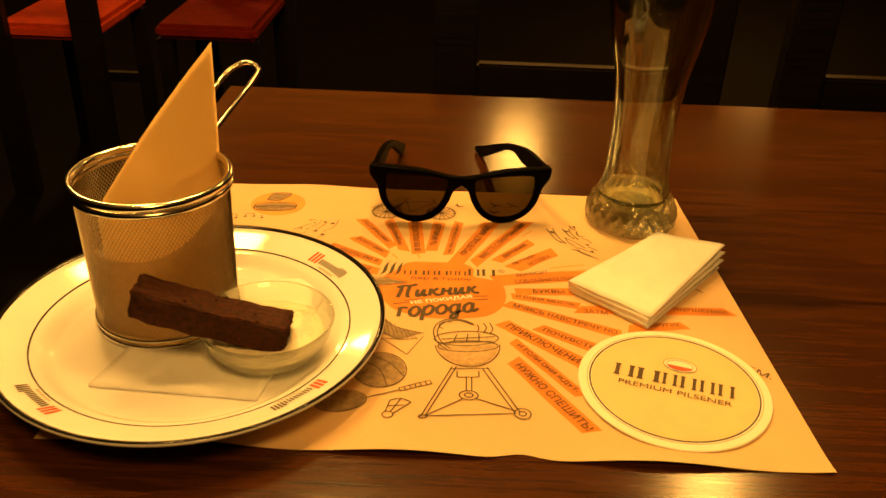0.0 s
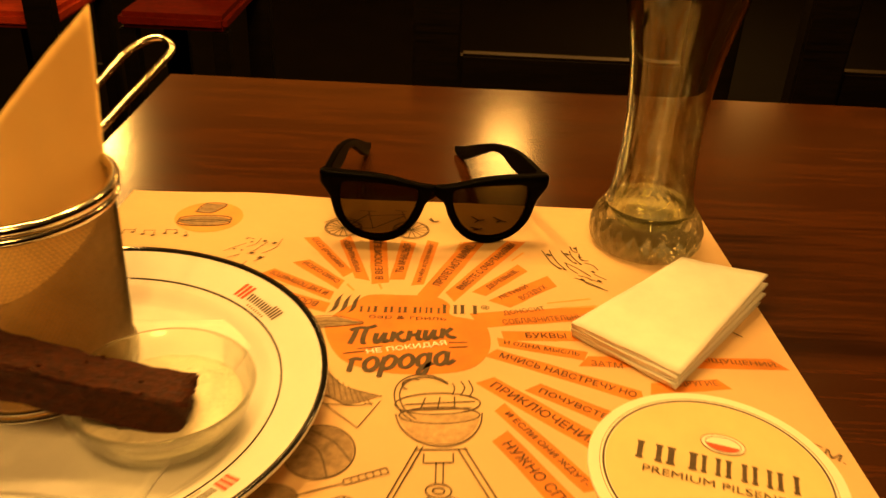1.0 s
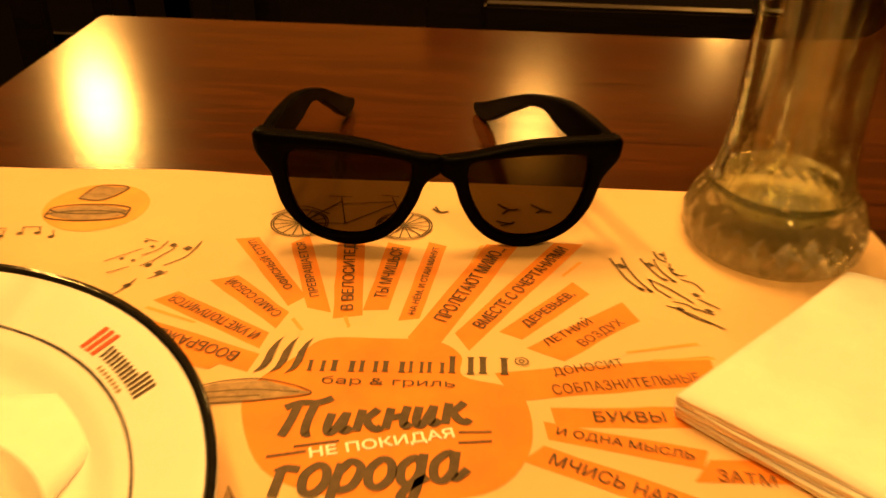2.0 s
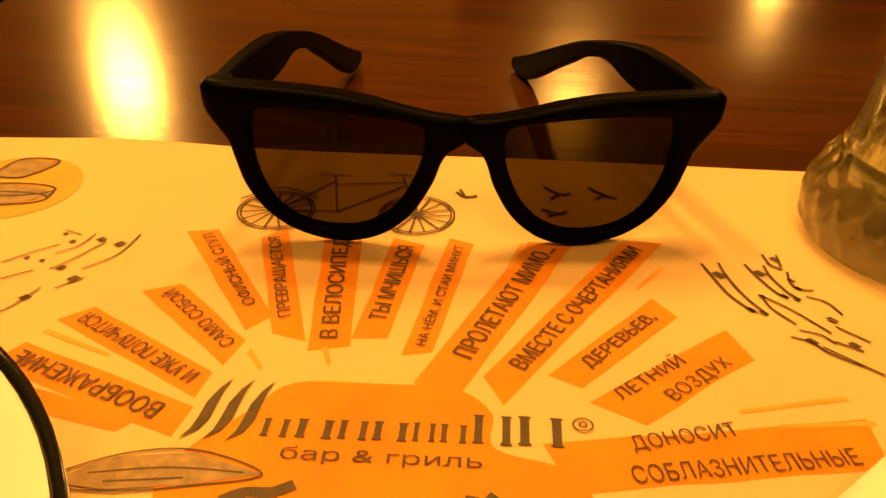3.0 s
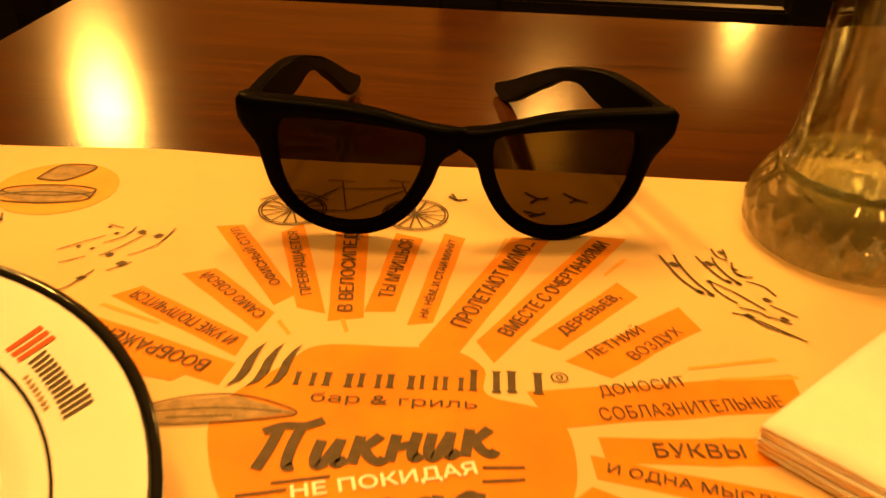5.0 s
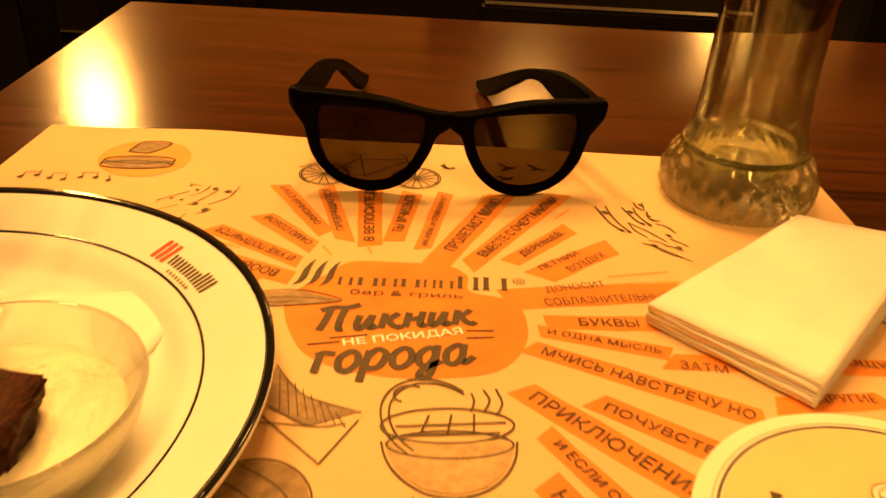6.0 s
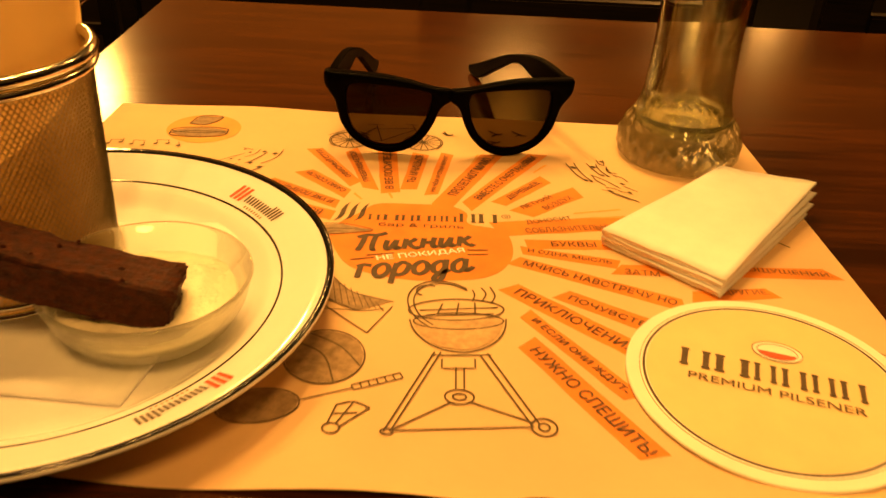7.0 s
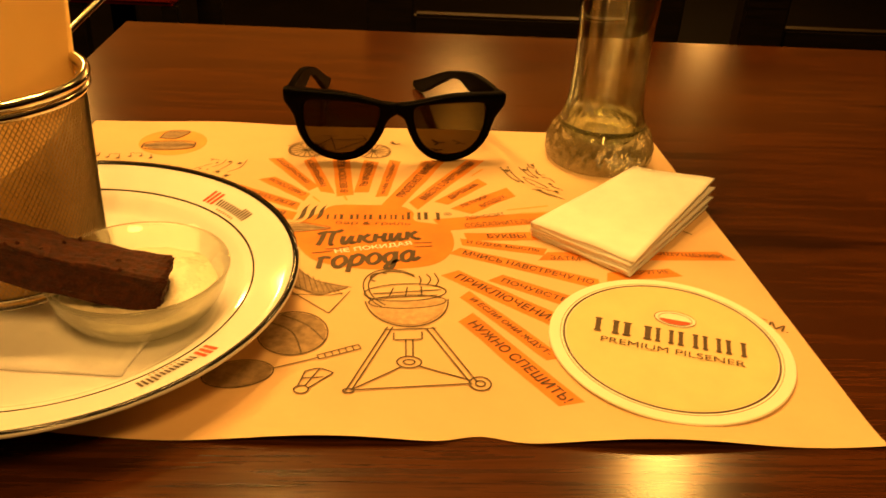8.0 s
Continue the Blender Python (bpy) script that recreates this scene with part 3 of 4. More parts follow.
pieces("bird_stroke", [[(8, 302), (11, 299), (15, 300)], [(9, 304), (11, 299)], [(37, 309), (42, 304), (46, 305)], [(42, 304), (39, 300)], [(52, 310), (57, 305), (61, 303)], [(57, 305), (54, 302)], [(36, 293), (42, 291), (44, 293)], [(42, 291), (38, 289)]], 1.1)
print_shape("ball_shading", [(x / 1000, y / 1000) for x, y in oval(-33.5, 71.5, 15.5, 17, 8)], M_INK_G, "shade")
drawing("ball_drawing", [["o"] + oval(-33.5, 71.5, 15.8, 17.2, 8), [(-46, 80), (-34, 72), (-28, 56)], [(-41, 86), (-28, 78), (-19, 66)]], 0.7, "shaded drawing of a ball")
print_shape("racket_shading", [(x / 1000, y / 1000) for x, y in oval(-53, 40.5, 14.5, 9, 14)], M_INK_G, "shade")
drawing("racket_drawing", [["o"] + oval(-53, 40.5, 14.8, 9.3, 14), [(-39, 44.5), (-20, 53)], [(-20, 51.6), (-2, 60)], [(-21, 54.6), (-3.4, 63)], [(-2, 60), (-3.4, 63)]] + [[(-20 + 3 * k, 51.8 + 1.4 * k), (-21 + 3 * k, 54.4 + 1.4 * k)] for k in range(6)], 0.6, "drawing of a badminton racket")
drawing("shuttlecock_drawing", [["o"] + oval(-25.5, 30.5, 3, 2.6), [(-27, 33), (-25, 43)], [(-24, 33), (-19, 45)], [(-23, 31), (-13, 42)], [(-25, 43), (-19, 45), (-13, 42)], [(-26, 38), (-17, 39)]], 0.7, "drawing of a shuttlecock")
print_shape("chair_shading", [(x / 1000, y / 1000) for x, y in ((-40, 132), (-28, 118), (-10, 112), (-24, 104), (-40, 112))], M_INK_G, "shade")
drawing("deck_chair_drawing", [[(-40, 133), (-28, 118), (-9, 111.5)], [(-38, 112), (-24, 104), (-13, 106)], [(-40, 108), (-18.5, 88)], [(-18.5, 88), (-9.5, 108)], [(-42, 104), (-24, 104)]], 0.55, "drawing of a folding deck chair")
pieces("chair_stripe", [[(-38 + 3 * k, 129 - 2.6 * k), (-34 + 3 * k, 109 - 0.7 * k)] for k in range(8)], 0.4)
print_shape("fish_shading", [(x / 1000, y / 1000) for x, y in ((-68, 168), (-56, 176), (-40, 179), (-24, 174), (-38, 170), (-55, 167))], M_INK_G, "shade")
drawing("fish_drawing", [["o", (-68, 168), (-56, 176.5), (-40, 179.5), (-24, 174), (-38, 169.5), (-55, 166.5)], [(-60, 171), (-44, 174), (-28, 174)], [(-56, 169), (-40, 171.5)]], 0.5)
print_shape("emblem_disc", [(x / 1000, y / 1000) for x, y in oval(-139.5, 291, 22.5, 22, 0, 28)], M_INK_O2, "orange")
print_shape("emblem_shading", [(x / 1000, y / 1000) for x, y in ((-150, 297), (-139, 297), (-132, 310), (-146, 310))], M_INK_G, "shade")
print_shape("emblem_shading", [(x / 1000, y / 1000) for x, y in oval(-141, 285, 16.5, 6.5, 6, 20)], M_INK_G, "shade")
drawing("emblem_drawing", [["o"] + oval(-141, 288, 17, 4.5, 6), ["o"] + oval(-141, 282, 17, 4.5, 6), [(-158, 287), (-158, 281)], [(-124, 289), (-124, 283)], [(-150, 297), (-139, 297), (-132, 310), (-146, 310), (-150, 297)]], 0.9, "drawing of a burger with a flag")


def music_notes(x, y, turn, count, size, bend):
    lines, heads = [], []
    for k in range(count):
        a = radians(turn + bend * k)
        px, py = x + size * 1.25 * k * math.cos(radians(turn)), y + size * 1.25 * k * math.sin(radians(turn)) + size * 0.35 * math.sin(k * 1.7)
        lines.append([(px, py), (px - size * math.sin(a), py + size * math.cos(a))])
        if k % 2 == 0 and k + 1 < count:
            lines.append([(px - size * math.sin(a), py + size * math.cos(a)), (px - size * math.sin(a) + size * 1.25 * math.cos(radians(turn)), py + size * math.cos(a) + size * 1.1 * math.sin(radians(turn)))])
        heads.append((px, py, turn + 20))
    pieces("note_stem", lines, 0.55)
    for px, py, t in heads:
        print_shape("note_head", [(a / 1000, b / 1000) for a, b in oval(px - 0.8, py, size * 0.26, size * 0.19, t, 10)], M_INK_D, "line")


music_notes(-188, 262, 4, 7, 5.5, 3)
# bars of notes that drift off across the sheet, either side of the sun
pieces("music_line", [[(-85.5, 265), (-88, 253), (-95, 245)], [(-94, 260), (-100, 249), (-104, 244)], [(-99, 264), (-101, 257), (-106, 252)], [(-92, 241), (-98, 235)], [(-102, 235), (-106, 225), (-110, 221)], [(-107, 257), (-113, 252)], [(-103, 263), (-109, 265)], [(-108, 243), (-115, 238)], [(-113, 252), (-119, 246)]], 0.5)
pieces("music_line", [[(82, 265.5), (84, 259), (87, 250), (92, 242.5)], [(87, 266.5), (88, 260), (91, 250), (95.5, 241.5)], [(94.5, 266.5), (96.5, 261), (100, 253), (103, 250)], [(100, 266.5), (100.5, 261), (103, 254), (106, 249.5)], [(101, 272.5), (102, 267), (105, 264.5)], [(105, 272.5), (105, 266)], [(106, 263.5), (105.5, 258), (107, 255), (111, 254.5)]], 0.75)
pieces("music_line", [[(96, 251), (97, 245), (102, 238)], [(95, 251), (102, 245), (110, 235)], [(108, 251.5), (113, 249), (115.5, 243.5)], [(99, 232.5), (104, 230.5), (107, 226.5), (114, 222)], [(102, 235.5), (107, 234), (110, 230.5)], [(110, 231.5), (116, 228)], [(112, 238), (119, 232)], [(106, 229), (118, 219)]], 0.65)
NOTES = [(-108, 263, 1.0), (-104, 259, 1.2), (-96, 261, 1.7), (-89.5, 259, 2.0), (-113, 249, 1.1), (-108, 248, 1.1), (-101, 245, 1.7), (-95, 240, 2.0), (-104, 230, 1.8), (86, 260, 2.2), (91.5, 243.5, 1.6), (94.5, 242.5, 1.4), (98, 262, 2.0), (102, 251, 1.4), (105.2, 250, 1.3), (104, 270, 1.7), (106, 259, 1.4), (107, 255.2, 1.3), (112, 241, 1.7), (104, 231, 1.9), (114.5, 230.5, 1.7), (96, 250, 1.2)]
for x, y, r in NOTES:
    a, b = (1.0, 0.35) if x > 0 else (1.0, -0.3)
    print_shape("note_head", [(p / 1000, q / 1000) for p, q in ((x - r, y + b * r), (x - 0.1 * r, y + 0.8 * r), (x + a * r, y - b * r), (x + 0.1 * r, y - 0.8 * r))], M_INK_D, "line")
pieces("dash", [[(178, 185), (186, 177)], [(170, 188), (173, 183)]], 0.9)

# ---- plate ----
PX, PY, PR = -0.1500, 0.0895, 0.1170


def plate_z(r):
    """Height of the plate's upper face at radius r."""
    if r < 0.080:
        return 0.0075
    if r < 0.093:
        s = (r - 0.080) / 0.013
        return 0.0075 + 0.0075 * s * s * (3 - 2 * s)
    return 0.015 + 0.0085 * (r - 0.093) / (PR - 0.093)


plate = thing("dinner_plate", "white round porcelain plate with black rim lines", "plate", at=(PX, PY, H + MAT_Z))
top = [(r, plate_z(r)) for r in [0, 0.03, 0.06, 0.078] + [0.080 + 0.013 * k / 8 for k in range(9)] + [0.098, 0.104, 0.110, 0.1156]]
under = [(PR, 0.0228), (PR, 0.0212), (0.112, 0.0185), (0.094, 0.0105), (0.082, 0.0042), (0.066, 0.0030), (0.065, 0.0004), (0.061, 0.0004), (0.060, 0.0030), (0, 0.0030)]
part("dish", lathe(top + under, 96), M_PORC, plate, smooth=True)


def plate_line(r0, r1):
    return lathe([(r0, plate_z(r0) - 0.0002), (r0, plate_z(r0) + 0.00025), (r1, plate_z(r1) + 0.00025), (r1, plate_z(r1) - 0.0002)], 96)


part("rim_line", plate_line(0.1140, 0.1169), M_BLACKGLAZE, plate, "black line round the rim", True)
part("inner_line", plate_line(0.0945, 0.0954), M_BLACKGLAZE, plate, "thin black line round the well", True)


def rim_mark(angle):
    """A small red flame and dark bars printed on the rim."""
    def shape(name, a0, a1, r0, r1, material, slant=0.0):
        bm = bmesh.new()
        vs = []
        for a, r in ((a0, r0), (a1, r0), (a1 + slant, r1), (a0 + slant, r1)):
            q = radians(angle - a)
            vs.append(bm.verts.new((r * math.cos(q), r * math.sin(q), plate_z(r) + 0.00035)))
        bm.faces.new(vs)
        bmesh.ops.recalc_face_normals(bm, faces=bm.faces)
        part(name, bm, material, plate)
    for k in range(3):
        shape("flame_mark", -10.5 + k * 1.6, -9.5 + k * 1.6, 0.0985, 0.1075, M_INK_R, 0.8)
    for k in range(13):
        tall = 0.0046 if k < 9 else 0.0068
        shape("name_bar", -5 + k * 1.15, -4.4 + k * 1.15, 0.0995, 0.0995 + tall, M_INK_D)
    for k in range(8):
        shape("name_bar", -3 + k * 1.15, -2.4 + k * 1.15, 0.0966, 0.0980, M_INK_G)


for a in (45, 135, 232, 318):
    rim_mark(a)

# ---- folded tissue under the sauce bowl ----
def tissue_sheet(corners, z0, z1, seed, rise=(0, 0, 0, 0)):
    """A thin four-cornered sheet with soft ripples; rise: how much higher than z0 and z1 each corner lies."""
    rnd = random.Random(seed)
    ph = [rnd.uniform(0, 6) for _ in range(4)]
    bm, n, grids = bmesh.new(), 18, []
    a, b, c, d = (Vector((*p, 0)) for p in corners)
    for z in (z1, z0):
        g = []
        for j in range(n + 1):
            v = j / n
            row = []
            for i in range(n + 1):
                u = i / n
                p = (a * (1 - u) + b * u) * (1 - v) + (d * (1 - u) + c * u) * v
                w = 0.0006 * (math.sin(u * 5 + ph[0]) * math.sin(v * 4 + ph[1]) + 0.5 * math.sin(u * 11 + ph[2] + v * 6))
                up = (rise[0] * (1 - u) + rise[1] * u) * (1 - v) + (rise[3] * (1 - u) + rise[2] * u) * v
                row.append(bm.verts.new((p.x, p.y, z + abs(w) + up)))
            g.append(row)
        grids.append(g)
    for g in grids:
        for j in range(n):
            for i in range(n):
                bm.faces.new([g[j][i], g[j][i + 1], g[j + 1][i + 1], g[j + 1][i]])
    rim = [(0, i) for i in range(n)] + [(j, n) for j in range(n)] + [(n, n - i) for i in range(n)] + [(n - j, 0) for j in range(n)]
    for k in range(len(rim)):
        (j0, i0), (j1, i1) = rim[k], rim[(k + 1) % len(rim)]
        bm.faces.new([grids[0][j0][i0], grids[0][j1][i1], grids[1][j1][i1], grids[1][j0][i0]])
    bmesh.ops.recalc_face_normals(bm, faces=bm.faces)
    return bm


liner = thing("paper_napkin", "flat white paper napkin lying on the plate", "napkin", at=(0, 0, H + MAT_Z))
part("folded_sheet", tissue_sheet([(-0.196, 0.034), (-0.099, 0.028), (-0.073, 0.158), (-0.160, 0.152)], 0.0078, 0.0098, 3), M_TISSUE, liner, smooth=True)

# ---- wire basket ----
BX, BY = -0.174, 0.114
B0, B1, R0, R1 = 0.0100, 0.1045, 0.0430, 0.0448
basket = thing("fry_basket", "small round steel mesh basket with a wire loop handle", "basket", at=(BX, BY, H + MAT_Z))


def woven_wall():
    """Slanting wires crossing both ways round a slightly tapered wall."""
    bm = bmesh.new()
    n, steps, w = 120, 36, 0.00031
    for sense in (1, -1):
        for k in range(n):
            prev = None
            for j in range(steps + 1):
                s = j / steps
                r = R0 + (R1 - R0) * s + sense * 0.00014
                a = math.tau * k / n + sense * s * 1.35
                p = Vector((r * math.cos(a), r * math.sin(a), B0 + 0.002 + (B1 - B0 - 0.003) * s))
                t = Vector((-math.sin(a), math.cos(a), 0)) * w
                o = Vector((math.cos(a), math.sin(a), 0)) * w
                cur = [bm.verts.new(p + t), bm.verts.new(p + o), bm.verts.new(p - t), bm.verts.new(p - o)]
                if prev:
                    for q in range(4):
                        bm.faces.new([prev[q], prev[(q + 1) % 4], cur[(q + 1) % 4], cur[q]])
                prev = cur
    return bm


part("mesh_wall", woven_wall(), M_MESH, basket, "woven steel wire mesh wall")
part("base_disc", lathe([(0, B0 + 0.0012), (R0, B0 + 0.0012), (R0, B0 + 0.0006), (0, B0 + 0.0006)], 64), M_MESH, basket, "steel mesh bottom")
part("top_ring", tube(ring_points(R1 + 0.0010, B1, 72), 0.0025, True), M_STEEL, basket, "thick polished rim wire", True)
part("second_ring", tube(ring_points(R1 + 0.0012, B1 - 0.0048, 72), 0.0019, True), M_STEEL, basket, "thinner wire below the rim", True)
part("base_ring", tube(ring_points(R0 + 0.0008, B0, 72), 0.0018, True), M_STEEL, basket, "polished foot wire", True)
part("base_ring", tube(ring_points(R0 + 0.0010, B0 + 0.0045, 72), 0.0013, True), M_STEEL, basket, "polished foot wire", True)
part("handle", tube(smooth_line([(-0.0030, 0.0446, 0.1035), (0.0060, 0.0750, 0.1140), (0.0150, 0.1150, 0.1270), (0.0213, 0.1365, 0.1300), (0.0273, 0.1425, 0.1305), (0.0340, 0.1400, 0.1277), (0.0350, 0.1310, 0.1245), (0.0285, 0.0950, 0.1165), (0.0170, 0.0420, 0.1035)], 8), 0.0019), M_STEEL, basket, "bent wire loop handle", True)

# ---- paper in the basket ----
def wrap(a0, a1, r, z_low, top):
    """A rolled sheet standing in the basket; top(u) gives its upper edge and how far that leans."""
    bm, nu, nv, rows = bmesh.new(), 40, 24, []
    for i in range(nu + 1):
        u = i / nu
        a = radians(a0 + (a1 - a0) * u)
        row = []
        for j in range(nv + 1):
            v = j / nv
            hgt, shift = top(u)
            z = z_low + (hgt - z_low) * v
            row.append(bm.verts.new((r * math.cos(a) + shift[0] * v ** 5, r * math.sin(a) + shift[1] * v ** 5 + 0.0006 * math.sin(u * 21 + v * 5), z)))
        rows.append(row)
    for a, b in zip(rows, rows[1:]):
        for j in range(nv):
            bm.faces.new([a[j], b[j], b[j + 1], a[j + 1]])
    bmesh.ops.solidify(bm, geom=bm.faces[:], thickness=0.0003)
    return bm


liner_paper = thing("basket_liner", "kraft greaseproof paper rolled to a point inside the basket", "paper", at=(BX, BY, H + MAT_Z))


def pointed_sheet():
    """A sheet standing slantwise in the basket: its upper edge climbs straight to a point at the back."""
    low, tip = Vector((-0.0300, -0.0150, 0.0860)), Vector((0.0300, 0.0480, 0.1720))
    bm, nu, nv, rows = bmesh.new(), 36, 24, []
    for i in range(nu + 1):
        u = i / nu
        foot = Vector((-0.0330 + 0.0690 * u, -0.0080 + 0.0200 * u, 0.0135))
        top = low.lerp(tip, u ** 0.94) + Vector((0, 0, 0.003 * math.sin(math.pi * u)))
        row = []
        for j in range(nv + 1):
            v = j / nv
            p = foot.lerp(top, v)
            p.y -= 0.017 * math.sin(math.pi * u) * (1 - 0.6 * v) + 0.0005 * math.sin(u * 19 + v * 6)
            row.append(bm.verts.new(p))
        rows.append(row)
    for a, b in zip(rows, rows[1:]):
        for j in range(nv):
            bm.faces.new([a[j], b[j], b[j + 1], a[j + 1]])
    bmesh.ops.solidify(bm, geom=bm.faces[:], thickness=0.0003)
    return bm


part("back_sheet", pointed_sheet(), M_GREASE, liner_paper, smooth=True)
part("front_sheet", wrap(180, 385, 0.0398, 0.0135, lambda u: (0.052 + 0.040 * u + 0.004 * math.sin(u * 9), (0.0, 0.0))), M_LINER, liner_paper, smooth=True)

# ---- sauce bowl, bread ----
SX, SY = -0.1015, 0.0735


def sauce_blob():
    """A thick dollop of sauce that clings to the bowl and heaps up on one side."""
    bm, rings = bmesh.new(), []
    profile = [(0.0, 0.0038), (0.0240, 0.0044), (0.0304, 0.0082), (0.0340, 0.0130), (0.0325, 0.0148), (0.0270, 0.0152), (0.0190, 0.0160), (0.0100, 0.0170), (0.0, 0.0172)]
    for i, (r, z) in enumerate(profile):
        if r == 0:
            rings.append([bm.verts.new((0, 0, z))])
            continue
        ring = []
        for k in range(48):
            a = k * math.tau / 48
            x, y = r * math.cos(a), r * math.sin(a)
            heap = 0.0055 * math.exp(-((x - 0.014) ** 2 + (y - 0.012) ** 2) / 0.00022) + 0.0022 * noise.noise(Vector((x, y, 0)) * 130) if i > 3 else 0.0
            ring.append(bm.verts.new((x, y, z + heap)))
        rings.append(ring)
    for a, b in zip(rings, rings[1:]):
        for k in range(48):
            n = (k + 1) % 48
            bm.faces.new([a[0], b[n], b[k]] if len(a) == 1 else [a[k], a[n], b[0]] if len(b) == 1 else [a[k], a[n], b[n], b[k]])
    bmesh.ops.recalc_face_normals(bm, faces=bm.faces)
    return bm


bowl = thing("sauce_bowl", "small clear glass bowl of pale sauce on the plate", "bowl", at=(SX, SY, H + MAT_Z + 0.0096))
part("glass", lathe([(0, 0.0), (0.024, 0.0), (0.0265, 0.0010), (0.0325, 0.0062), (0.0372, 0.0140), (0.0396, 0.0225), (0.0403, 0.0240), (0.0400, 0.0250), (0.0386, 0.0246), (0.0356, 0.0150), (0.0308, 0.0078), (0.0245, 0.0040), (0, 0.0034)], 72), M_BOWL, bowl, smooth=True)
part("sauce", sauce_blob(), M_SAUCE, bowl, "pale creamy sauce", True)


def bread_bar():
    bm = box(-0.0445, 0.0445, -0.0110, 0.0110, -0.0088, 0.0088)
    bmesh.ops.subdivide_edges(bm, edges=bm.edges[:], cuts=13, use_grid_fill=True)
    bmesh.ops.bevel(bm, geom=[e for e in bm.edges if e.calc_face_angle(0) > 1], offset=0.0012, segments=2, affect="EDGES")
    for v in bm.verts:
        v.co += Vector((noise.noise(v.co * 160), noise.noise(v.co * 160 + Vector((5, 1, 2))), noise.noise(v.co * 160 + Vector((2, 7, 4))))) * 0.0012 + v.normal * noise.noise(v.co * 420) * 0.0011
        v.co.z -= 0.0016 * math.cos(v.co.x * 40) - 0.001
    return bm


bread = thing("rye_bread_stick", "dark rye bread stick resting across the sauce bowl", "bread")
part("crumb", bread_bar(), M_BREAD, bread, smooth=True)
crumb_rnd = random.Random(11)
for k in range(26):
    bm = bmesh.new()
    bmesh.ops.create_icosphere(bm, subdivisions=1, radius=crumb_rnd.uniform(0.0006, 0.0013), matrix=Matrix.Translation((crumb_rnd.uniform(-0.043, 0.043), crumb_rnd.uniform(-0.0105, 0.0105), crumb_rnd.choice((-0.0086, 0.0088)))))
    part("crumb_bit", bm, M_BREAD, bread)
bread.location, bread.rotation_euler = (-0.1295, 0.0605, H + 0.0425), (radians(-2), radians(17.0), radians(4))

# ---- beer glass ----
GX, GY = 0.1515, 0.2855
beer = thing("beer_glass", "tall empty curved beer glass with a heavy foot", "glass", at=(GX, GY, H + MAT_Z))
outside = [(0, 0.0030), (0.018, 0.0024), (0.0300, 0.0004), (0.0328, 0.0006), (0.0350, 0.0030), (0.0364, 0.0070), (0.0368, 0.0110), (0.0360, 0.0160), (0.0340, 0.0210), (0.0312, 0.0255), (0.0286, 0.0300), (0.0268, 0.0350), (0.0254, 0.0430), (0.0246, 0.055), (0.0241, 0.070), (0.0240, 0.082), (0.0244, 0.095), (0.0256, 0.110), (0.0278, 0.127), (0.0312, 0.143), (0.0352, 0.160), (0.0384, 0.178), (0.0402, 0.198), (0.0404, 0.214), (0.0400, 0.228), (0.0396, 0.2292)]
inside = [(0.0385, 0.2288), (0.0386, 0.214), (0.0384, 0.198), (0.0366, 0.178), (0.0334, 0.160), (0.0294, 0.143), (0.0260, 0.127), (0.0238, 0.110), (0.0226, 0.095), (0.0221, 0.082), (0.0221, 0.070), (0.0224, 0.055), (0.0230, 0.0430), (0.0238, 0.0350), (0.0244, 0.0290), (0.0236, 0.0240), (0.0205, 0.0200), (0.014, 0.0176), (0.007, 0.0168), (0, 0.0166)]


def glass_body():
    """The glass above its foot, one curved wall with a thick floor."""
    bm = lathe(outside[10:] + inside + [(0, 0.0135), (0.012, 0.0142), (0.0215, 0.0180), (0.0262, 0.0250), outside[10]], 96)
    bmesh.ops.remove_doubles(bm, verts=bm.verts, dist=1e-7)
    return bm


def glass_foot():
    """The heavy foot, pressed all over with small dimples that catch the lamps."""
    rows = smooth_line([(r, 0, z) for r, z in outside[2:11]], 5)
    bm = lathe([(0, 0.0030), (0.018, 0.0024)] + [(p.x, p.z) for p in rows] + [(0.0258, 0.0248), (0.0208, 0.0176), (0.012, 0.0138), (0, 0.0131)], 288)
    for v in bm.verts:
        r = math.hypot(v.co.x, v.co.y)
        if 0.0280 < r and 0.0012 < v.co.z < 0.0275:
            a, h = math.atan2(v.co.y, v.co.x), (v.co.z - 0.0012) / 0.0263
            k = 1 + 0.020 * math.sin(24 * a + 9 * math.floor(h * 3)) * abs(math.sin(3 * math.pi * h))
            v.co.x, v.co.y = v.co.x * k, v.co.y * k
    return bm


part("body", glass_body(), M_GLASS, beer, "clear curved glass wall", True)
part("foot", glass_foot(), M_FOOT, beer, "thick dimpled glass foot full of glints", True)
part("rim", tube(ring_points(0.0391, 0.2290, 72), 0.0010, True), M_GLASS, beer, smooth=True)

